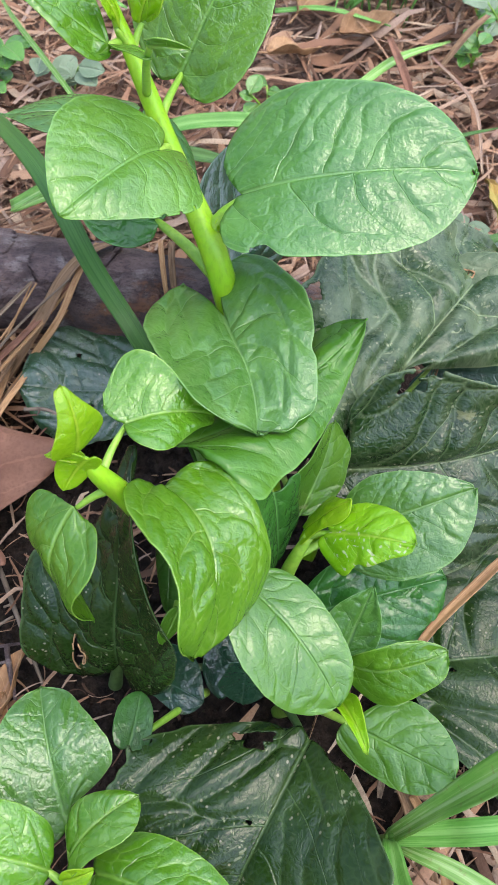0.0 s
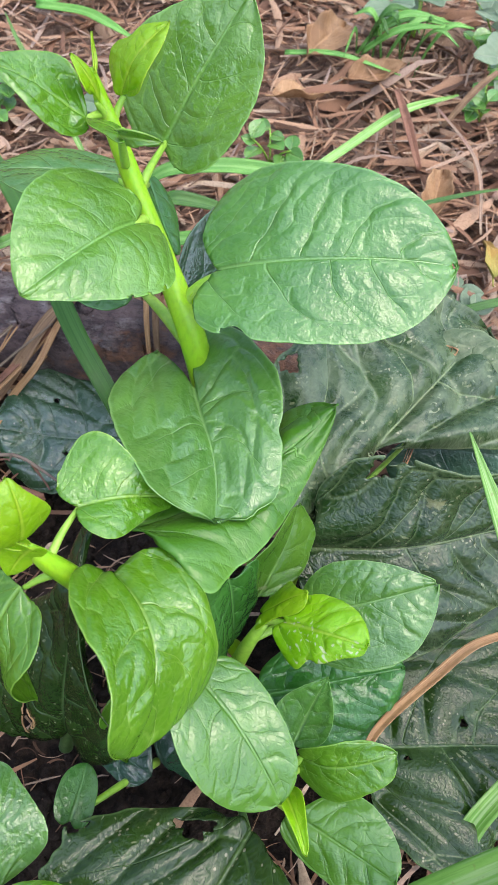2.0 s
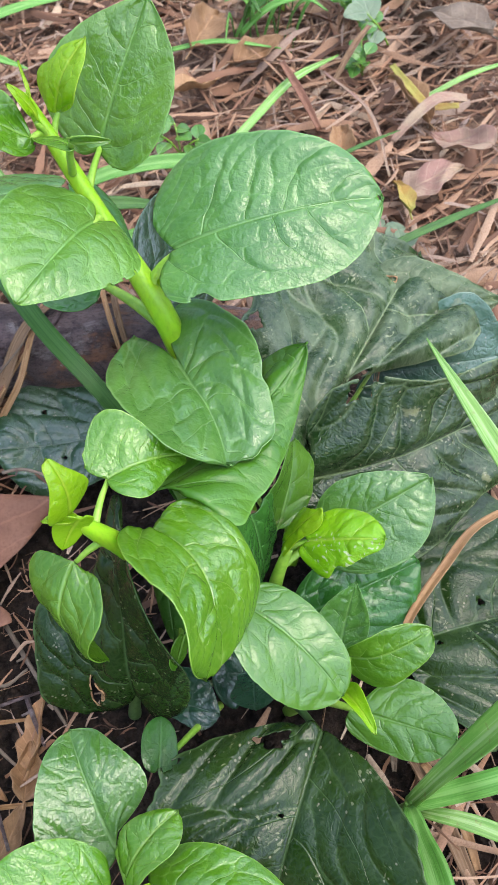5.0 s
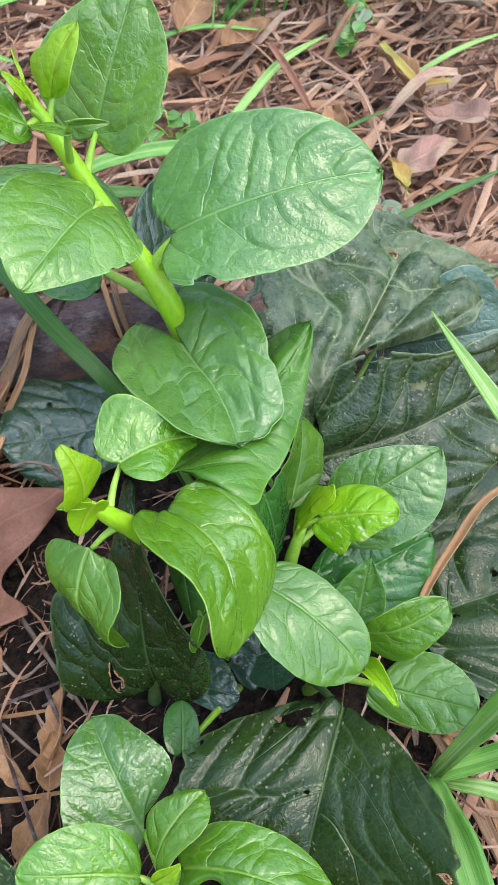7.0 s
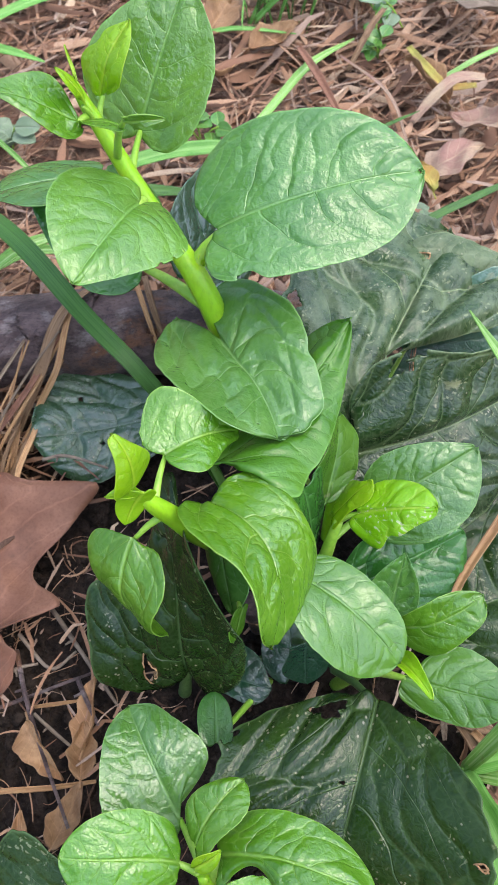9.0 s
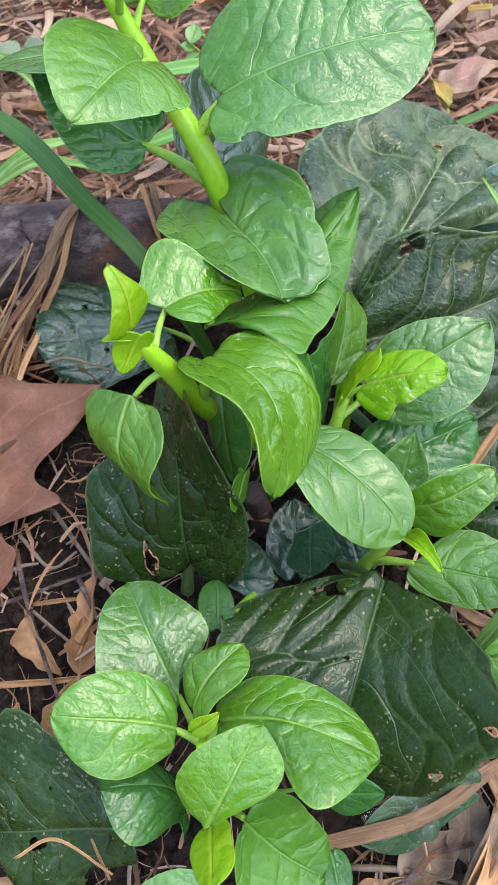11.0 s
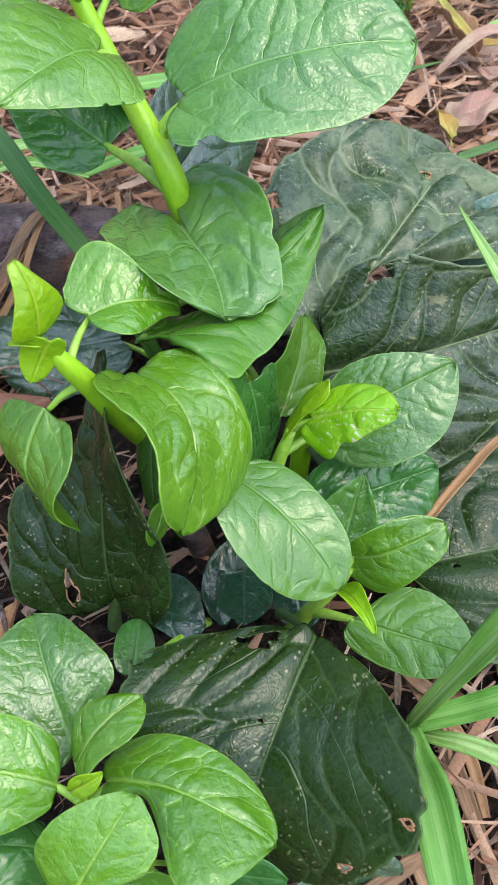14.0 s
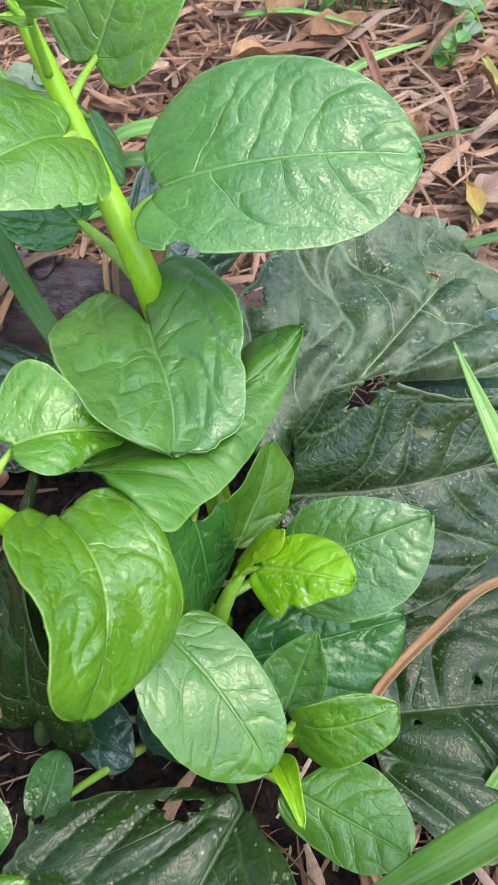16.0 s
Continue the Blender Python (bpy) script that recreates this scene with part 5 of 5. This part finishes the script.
dry_leaf("oak_leaf", (-0.158, 0.178, 0.022), 86, 0.12, 0.44, BROWN, "reddish brown lobed oak leaf lying on soil", 0.12, 0.85, (0, -5))
dry_leaf("dead_leaf", (-0.163, 0.135, 0.014), 100, 0.045, 0.3, BROWN, "brown dead leaf on dark soil", 0.2)
dry_leaf("dead_leaf", (-0.139, 0.081, 0.012), -65, 0.036, 0.22, TAN, "curled tan dead leaf on bare soil", 1.0, 0, (25, 0))
dry_leaf("dead_leaf", (-0.113, 0.094, 0.014), 70, 0.036, 0.2, TAN, "curled tan dead leaf on bare soil", 1.0, 0, (-30, 0))
dry_leaf("dead_leaf", (-0.119, 0.077, 0.012), 80, 0.028, 0.28, TAN, "curled tan dead leaf on bare soil", 0.9, 0, (15, 0))
dry_leaf("dead_leaf", (-0.1294, 0.0486, 0.012), 55, 0.032, 0.25, TAN, "curled tan dead leaf on bare soil", 0.6)
dry_leaf("dead_leaf", (-0.156, 0.028, 0.012), 80, 0.055, 0.18, TAN, "tan dead leaf on bare soil", 0.6)
dry_leaf("dead_leaf", (0.185, 0.418, 0.026), 15, 0.05, 0.3, PINK, "reddish dead leaf on straw litter", 0.15)
dry_leaf("dead_leaf", (0.159, 0.405, 0.028), 95, 0.036, 0.2, YELLOW, "yellowing dead leaf in the litter", 0.5, 0, (20, 10))
dry_leaf("dead_leaf", (0.213, 0.446, 0.03), 125, 0.055, 0.32, PINK, "pale pinkish dead leaf on litter", 0.3, 0, (0, 15))
dry_leaf("dead_leaf", (0.242, 0.569, 0.04), 122, 0.08, 0.3, GREY, "pale grey dead leaf above litter", 0.2, 0, (10, 20))
dry_leaf("dead_leaf", (0.232, 0.66, 0.03), 30, 0.055, 0.4, GREY, "pale pinkish grey dead leaf on litter", 0.4)
dry_leaf("dead_leaf", (0.054, 0.624, 0.03), 62, 0.065, 0.25, TAN, "tan dead leaf on litter", 0.6, 0, (20, 10))
dry_leaf("dead_leaf", (0.035, 0.555, 0.028), 30, 0.05, 0.25, TAN, "tan dead leaf on litter", 0.6, 0, (-15, 8))
dry_leaf("dead_leaf", (0.09, 0.585, 0.028), 15, 0.045, 0.28, TAN, "tan dead leaf on litter", 0.7, 0, (10, -8))
dry_leaf("dead_leaf", (0.128, 0.46, 0.028), 75, 0.05, 0.2, TAN, "rolled tan dead leaf on litter", 1.2)
dry_leaf("dead_leaf", (0.19, 0.5, 0.03), 110, 0.055, 0.18, TAN, "rolled tan dead leaf on litter", 1.2, 0, (15, 0))
dry_leaf("dead_leaf", (-0.1, 0.46, 0.028), 160, 0.06, 0.16, TAN, "rolled tan dead leaf on litter", 1.2)
dry_leaf("dead_leaf", (0.021, -0.043, 0.012), 20, 0.034, 0.32, GREY, "grey crumpled dead leaf on soil", 0.5)
dry_leaf("dead_leaf", (0.04, -0.032, 0.012), 75, 0.036, 0.3, GREY, "grey crumpled dead leaf on soil", 0.3)
dry_leaf("dead_leaf", (0.008, -0.059, 0.01), 10, 0.034, 0.36, GREY, "grey crumpled dead leaf on soil", 0.4)
dry_leaf("dead_leaf", (-0.004, -0.053, 0.012), 5, 0.042, 0.16, TAN, "rolled tan dead leaf on soil", 0.9)

# ---- straws and twigs ----
LYING = "thin dry twig lying on dark soil"


def straw(points, half, label, material=STRAW, turn=(0.3, 0.4, 0.8), keel=0.5):
    whole = thing("dry_straw", points[0], label, "straw", "dry straws")
    ribbon("stalk", points, [half * 0.7] + [half] * (len(points) - 2) + [half * 0.6], turn, material, whole, keel=keel)
    return whole


def twig(points, radius, material=GREY):
    """A dry stick with knots and a broken side stub."""
    whole = thing("twig", points[0], LYING, "twig", "twigs")
    tube("stick", points, [radius] + [radius * 0.9] * (len(points) - 2) + [radius * 0.6], material, whole, "", 9, 6, 0.25)
    mid, end = Vector(points[0]).lerp(Vector(points[1]), 0.6), Vector(points[1])
    away = (end - mid).cross(Vector((0, 0, 1))).normalized() * 3.5 * radius
    tube("stub", [mid, mid + away + Vector((0, 0, radius))], [radius * 0.7, radius * 0.4], material, whole, "", 7, 3, 0.2)
    return whole


twig([(-0.1498, 0.1357, 0.01), (-0.1438, 0.0991, 0.012), (-0.1283, 0.0423, 0.016)], 0.0014, BARK)
twig([(-0.175, 0.106, 0.007), (-0.1571, 0.1084, 0.008), (-0.1101, 0.1154, 0.009)], 0.0012, BARK)
twig([(-0.1483, 0.1451, 0.008), (-0.1327, 0.1223, 0.009), (-0.1181, 0.1285, 0.009)], 0.0011)
twig([(-0.1291, 0.1548, 0.01), (-0.112, 0.121, 0.011), (-0.0978, 0.0923, 0.009)], 0.0013)
twig([(-0.1428, 0.1006, 0.009), (-0.131, 0.087, 0.01), (-0.1189, 0.0738, 0.009)], 0.001)
twig([(-0.1171, 0.1113, 0.016), (-0.113, 0.099, 0.018), (-0.1086, 0.0859, 0.018)], 0.0014, BARK)
twig([(-0.1562, 0.1249, 0.008), (-0.147, 0.126, 0.01), (-0.1391, 0.1265, 0.008)], 0.0012)
twig([(-0.0143, -0.0407, 0.011), (0.0069, -0.0458, 0.012), (0.0282, -0.0548, 0.01)], 0.0015)
twig([(-0.0103, -0.0581, 0.012), (0.0105, -0.0488, 0.016), (0.0215, -0.0426, 0.018), (0.0391, -0.042, 0.012)], 0.0016, BARK)
twig([(-0.1213, 0.2354, 0.034), (-0.107, 0.2334, 0.036), (-0.0852, 0.2217, 0.033)], 0.001)
straw([(-0.175, 0.068, 0.008), (-0.1594, 0.0668, 0.01), (-0.137, 0.0635, 0.011), (-0.1142, 0.0617, 0.01)], 0.002, "flat dry straw lying on dark soil")
straw([(-0.1425, 0.1043, 0.009), (-0.13, 0.103, 0.011), (-0.1189, 0.1025, 0.009)], 0.0014, "flat dry straw lying on dark soil")
straw([(-0.0314, -0.0313, 0.036), (-0.0139, -0.0316, 0.038), (0.0057, -0.0312, 0.041), (0.0168, -0.0299, 0.042), (0.0298, -0.0263, 0.042), (0.0453, -0.0194, 0.04), (0.055, -0.0155, 0.036)], 0.0031, "broad folded dry straw resting on leaves", PALE_STRAW, (0.1, 1, 0.3), 0.25)
straw([(0.0479, -0.0119, 0.033), (0.0538, -0.0226, 0.024), (0.0558, -0.0353, 0.016), (0.05, -0.06, 0.012)], 0.0034, "broad folded dry straw lying on soil", PALE_STRAW, (1, 0.3, 0.2), 0.3)
straw([(-0.1433, -0.0149, 0.05), (-0.1251, -0.0118, 0.056), (-0.1051, -0.0278, 0.052)], 0.0009, "thin bent straw on a dark leaf")
straw([(-0.1118, -0.014, 0.053), (-0.109, -0.022, 0.052), (-0.1066, -0.0294, 0.05)], 0.0012, "thin bent straw on a dark leaf")
straw([(0.066, 0.055, 0.012), (0.0713, 0.0405, 0.014), (0.0765, 0.012, 0.015), (0.0821, -0.0215, 0.012)], 0.0036, "broad dry straw lying under green grass", PALE_STRAW, (1, 0.2, 0.1), 0.25)
straw([(0.072, 0.045, 0.016), (0.0784, 0.0317, 0.018), (0.0832, 0.0157, 0.016), (0.0845, -0.0035, 0.012)], 0.0026, "dry straw lying under green grass", STRAW, (1, 0.2, 0.3), 0.3)
straw([(0.0595, 0.056, 0.022), (0.0588, 0.05, 0.017), (0.0581, 0.0443, 0.012)], 0.0016, "pale dry straw beside the grass tuft", GREY_STRAW, (1, 0.1, 0.2), 0.3)
straw([(0.062, 0.06, 0.015), (0.07, 0.05, 0.016), (0.083, 0.043, 0.012)], 0.003, "dry straw lying under green grass", PALE_STRAW, (0.4, 1, 0.2), 0.3)
BUNCH = "folded dry grass blade in a bunch on soil"
for k in range(9):
    s = 0.0035 * k
    straw([(0.06 - 0.4 * s, -0.022 - 0.6 * s, 0.012 + 0.002 * (k % 3)), (0.0495 - 0.6 * s, -0.0365 - s, 0.024 + 0.003 * (k % 2)), (0.039 - 0.9 * s, -0.0485 - 1.1 * s, 0.02 + 0.002 * (k % 3)), (0.027 - 1.2 * s, -0.066 - s, 0.01)],
          0.0028 + 0.0009 * (k % 3), BUNCH, (PALE_STRAW, GREY_STRAW, STRAW)[k % 3], (1, -0.5, 0.5 * math.sin(2.3 * k)), 0.6)
OVER = "bent tan straw draped over the branch"
straw([(-0.145, 0.255, 0.014), (-0.1376, 0.2694, 0.022), (-0.113, 0.2854, 0.053), (-0.101, 0.303, 0.064), (-0.0884, 0.3185, 0.066), (-0.0709, 0.3346, 0.06)], 0.0036, OVER, PALE_STRAW, (1, -0.2, 0.1), 0.3)
straw([(-0.133, 0.255, 0.014), (-0.1237, 0.2731, 0.028), (-0.1045, 0.2831, 0.052), (-0.0945, 0.3035, 0.063), (-0.0863, 0.3295, 0.062)], 0.0019, OVER, STRAW, (1, -0.2, 0.1), 0.4)
straw([(-0.1396, 0.29, 0.03), (-0.1293, 0.284, 0.026), (-0.116, 0.281, 0.034), (-0.1, 0.286, 0.056)], 0.0018, OVER, STRAW, (1, 0.3, 0.3), 0.4)
straw([(-0.0518, 0.361, 0.03), (-0.05, 0.33, 0.062), (-0.0475, 0.308, 0.061), (-0.0444, 0.289, 0.045)], 0.0014, OVER, STRAW, (1, 0.1, 0.1), 0.4)
straw([(-0.0464, 0.3595, 0.03), (-0.044, 0.33, 0.061), (-0.0425, 0.307, 0.06), (-0.0395, 0.289, 0.045)], 0.0018, OVER, PALE_STRAW, (1, 0.1, 0.1), 0.4)
straw([(-0.16, 0.235, 0.012), (-0.142, 0.25, 0.016), (-0.127, 0.272, 0.02), (-0.118, 0.29, 0.02)], 0.0022, "dry straw on the litter by the branch", STRAW, (1, -0.4, 0.2), 0.4)
straw([(-0.15, 0.225, 0.018), (-0.137, 0.246, 0.022), (-0.124, 0.268, 0.026)], 0.003, "dry straw on the litter by the branch", PALE_STRAW, (1, -0.4, 0.2), 0.4)
drape = random.Random(35)
for k in range(9):
    x, y, turn = drape.gauss(-0.012, 0.014), drape.gauss(-0.006, 0.008), drape.gauss(0.0, 0.014)
    low = drape.uniform(0.0, 0.012)
    straw([(-0.154 + x - turn, 0.234 + y, 0.013), (-0.141 + x - 0.3 * turn, 0.257 + y, 0.03), (-0.12 + x + 0.4 * turn, 0.28 + 0.5 * y, 0.056 - low), (-0.104 + x + turn, 0.3, 0.066 - 0.4 * low)],
          drape.uniform(0.0005, 0.0017), "dry straw leaning on the branch", (STRAW, BROWN, TAN, GREY_STRAW)[k % 4], (1, -0.3, drape.gauss(0.1, 0.5)), 0.5)
heap = random.Random(77)
for k in range(16):
    x, y = heap.uniform(-0.178, -0.142), heap.uniform(0.215, 0.25)
    lean = heap.uniform(-0.01, 0.02)
    z = 0.012 + 0.0012 * k
    straw([(x, y, z), (x + 0.3 * lean, y + 0.017, z + 0.006), (x + 0.6 * lean + heap.gauss(0, 0.003), y + 0.034, z + 0.009), (x + lean, y + heap.uniform(0.046, 0.06), z + 0.008)],
          heap.uniform(0.0008, 0.0024), "dry straw in a heap beside the branch", (PALE_STRAW, STRAW, GREY_STRAW, TAN)[k % 4], (1, -0.4, heap.gauss(0.2, 0.5)), 0.5)
straw([(0.134, 0.545, 0.03), (0.155, 0.482, 0.036), (0.157, 0.43, 0.022)], 0.0012, "thin reddish runner stem over the litter", PINK, (1, 0.2, 0.1), 0.5)


# ---- grass and weeds behind ----
straw([(0.176, 0.57, 0.045), (0.158, 0.55, 0.042), (0.137, 0.53, 0.026)], 0.0032, "brown folded dry blade leaning on the litter", PALE_STRAW, (0.6, -0.8, 0.2), 0.5)
straw([(0.1008, 0.5426, 0.045), (0.108, 0.51, 0.042), (0.1178, 0.4846, 0.026)], 0.003, "rusty dry blade leaning on the litter", BROWN, (1, 0.2, 0.2), 0.5)
straw([(0.2275, 0.4816, 0.036), (0.205, 0.481, 0.04), (0.185, 0.472, 0.034), (0.1679, 0.4626, 0.024)], 0.0042, "pinkish curled dry blade on the litter", PINK, (0.1, 1, 0.3), 0.4)
straw([(0.1824, 0.5263, 0.04), (0.19, 0.505, 0.036), (0.2024, 0.4897, 0.028), (0.225, 0.487, 0.026)], 0.0032, "yellowing grass blade bent over the litter", YELLOW, (0.7, 0.6, 0.2), 0.4)
twig([(0.268, 0.652, 0.06), (0.24, 0.63, 0.046), (0.2143, 0.6111, 0.02)], 0.0026, GREY_STRAW)
def lying_blade(points, half, material=GRASS, label="green grass blade lying on the litter"):
    whole = thing("grass_runner", points[0], label, "grass", "background grass")
    ribbon("blade", points, [half] * (len(points) - 1) + [half * 0.2], (0.2, 1, 0.4), material, whole, keel=0.3)


lying_blade([(0.0, 0.42, 0.026), (0.025, 0.449, 0.032), (0.07, 0.495, 0.036), (0.107, 0.533, 0.036), (0.15, 0.562, 0.03)], 0.003, PALE_GRASS)
lying_blade([(0.08, 0.424, 0.03), (0.106, 0.434, 0.038), (0.14, 0.446, 0.04), (0.172, 0.462, 0.034)], 0.0014, DEEP_GRASS)
lying_blade([(-0.18, 0.65, 0.025), (-0.143, 0.668, 0.03), (-0.1, 0.685, 0.032), (-0.05, 0.702, 0.026)], 0.004)
lying_blade([(-0.18, 0.65, 0.025), (-0.141, 0.637, 0.03), (-0.12, 0.622, 0.032), (-0.095, 0.61, 0.026)], 0.0035)
lying_blade([(0.02, 0.603, 0.028), (0.06, 0.596, 0.034), (0.108, 0.584, 0.028)], 0.002)
lying_blade([(0.12, 0.352, 0.02), (0.14, 0.357, 0.032), (0.18, 0.369, 0.034), (0.24, 0.392, 0.026)], 0.0026, DEEP_GRASS)
lying_blade([(0.08, 0.615, 0.024), (0.105, 0.606, 0.05), (0.135, 0.597, 0.06)], 0.0035)
lying_blade([(0.09, 0.64, 0.024), (0.115, 0.63, 0.045), (0.14, 0.615, 0.05)], 0.0035)
lying_blade([(-0.08, 0.4, 0.022), (-0.04, 0.392, 0.04), (0.0, 0.396, 0.042), (0.03, 0.4, 0.03)], 0.0045)
lying_blade([(-0.14, 0.36, 0.06), (-0.11, 0.362, 0.075), (-0.075, 0.372, 0.07)], 0.004, PALE_GRASS)
lying_blade([(-0.15, 0.39, 0.03), (-0.11, 0.382, 0.05), (-0.07, 0.368, 0.045)], 0.0035, PALE_GRASS)
lying_blade([(-0.105, 0.455, 0.03), (-0.118, 0.473, 0.05), (-0.169, 0.5615, 0.045), (-0.1945, 0.6137, 0.04)], 0.0018, PALE_GRASS)
lying_blade([(-0.075, 0.44, 0.03), (-0.05, 0.442, 0.05), (-0.015, 0.449, 0.05), (0.0156, 0.4583, 0.04), (0.05, 0.466, 0.03)], 0.005)
lying_blade([(-0.07, 0.408, 0.03), (-0.0506, 0.413, 0.05), (-0.033, 0.416, 0.05), (0.01, 0.424, 0.03)], 0.0045, DEEP_GRASS)
lying_blade([(0.2, 0.5, 0.026), (0.24, 0.51, 0.034), (0.29, 0.53, 0.026)], 0.002, PALE_GRASS)


clump = random.Random(41)
for k in range(12):
    x, y = clump.uniform(0.07, 0.13), clump.uniform(0.595, 0.635)
    dx, dy = clump.gauss(0.012, 0.022), clump.gauss(-0.006, 0.014)
    lying_blade([(x, y, 0.006), (x + 0.3 * dx, y + 0.3 * dy, 0.035), (x + 0.7 * dx, y + 0.7 * dy, 0.05), (x + 1.3 * dx, y + 1.3 * dy, 0.045)], clump.uniform(0.0016, 0.0034), (GRASS, DEEP_GRASS)[k % 2], "upright green grass blade in a clump")


def weed(place, height, count, size, material, seed, label):
    """A small weed: thin stalks, each with a few oval leaves."""
    rng = random.Random(seed)
    whole = thing("weed", place, label, "weed", "background weeds")
    for k in range(count):
        a = rng.uniform(0, 6.283)
        top = Vector(place) + Vector((math.cos(a) * height * 0.6, math.sin(a) * height * 0.6, height * rng.uniform(0.6, 1.1)))
        tube("stalk", [place, Vector(place).lerp(top, 0.5) + Vector((0, 0, height * 0.12)), top], [0.0008, 0.0007, 0.0005], PETIOLE, whole, "", 6, 3)
        for h in (0.55, 0.8, 1.0):
            start = Vector(place).lerp(top, h) + Vector((0, 0, height * 0.1 * (1 - h)))
            b = rng.uniform(0, 6.283)
            end = start + Vector((math.cos(b), math.sin(b), rng.uniform(-0.1, 0.4))) * size * rng.uniform(0.7, 1.2)
            leaf(whole, material, start, end, rng.uniform(-0.3, 0.3), 0.05, (0.1, 0.1), 0, (0.1, 0.36, 0.33, 0.15), (0.1, 0.36, 0.33, 0.15), (0, 0), relief=0.5)


weed((0.17, 0.56, 0.01), 0.03, 4, 0.012, WEEDY, 3, "small bright green weed in dry litter")
weed((0.185, 0.61, 0.01), 0.04, 3, 0.014, WEEDY, 9, "small bright green weed in dry litter")
weed((0.125, 0.66, 0.01), 0.04, 3, 0.024, PALE_LEAF, 4, "grey-green weed with oval leaves in litter")
weed((0.19, 0.65, 0.01), 0.045, 3, 0.022, PALE_LEAF, 6, "grey-green weed with oval leaves in litter")
weed((0.2, 0.58, 0.01), 0.04, 1, 0.028, PALE_LEAF, 12, "grey-green weed with oval leaves in litter")
weed((0.02, 0.7, 0.01), 0.025, 2, 0.03, PALE_LEAF, 14, "grey-green weed with oval leaves in litter")
weed((0.014, 0.5, 0.01), 0.025, 3, 0.014, WEEDY, 15, "small bluish green weed in dry litter")
weed((0.143, 0.372, 0.008), 0.018, 3, 0.014, PALE_LEAF, 16, "small bluish green weed in dry litter")
weed((-0.13, 0.53, 0.01), 0.03, 3, 0.02, PALE_LEAF, 17, "small grey-green weed in dry litter")
weed((-0.188, 0.53, 0.008), 0.03, 3, 0.022, WEEDY, 21, "small green weed in dry litter")
weed((-0.172, 0.075, 0.004), 0.014, 4, 0.009, WEEDY, 18, "tiny green seedling on bare soil")


dry_leaf("dead_leaf", (0.2172, 0.6739, 0.03), 40, 0.05, 0.42, PINK, "pinkish lobed dead leaf on litter", 0.3, 0.8, (8, 6))
dry_leaf("dead_leaf", (0.2518, 0.6427, 0.03), 20, 0.055, 0.4, GREY, "pale lobed dead leaf on litter", 0.3, 0.8, (5, 10))

# ---- water drops ----
def drop(place, radius):
    bm = bmesh.new()
    bmesh.ops.create_uvsphere(bm, u_segments=24, v_segments=16, radius=radius)
    for p in bm.verts:
        p.co.z *= 0.45 if p.co.z > 0 else 0.15
        p.co.x *= 1.0 + 0.15 * math.sin(3 * math.atan2(p.co.y, p.co.x))
    mesh = bpy.data.meshes.new("water_drop")
    bm.to_mesh(mesh)
    bm.free()
    mesh.shade_smooth()
    ob = link("water_drop", mesh, WATER)
    ob.location = place
    tagged(ob, "clear round water drop on a leaf", "water drop", "water drops")


drop((0.0185, -0.0325, 0.0365), 0.0062)
drop((-0.003, -0.0252, 0.0365), 0.0035)
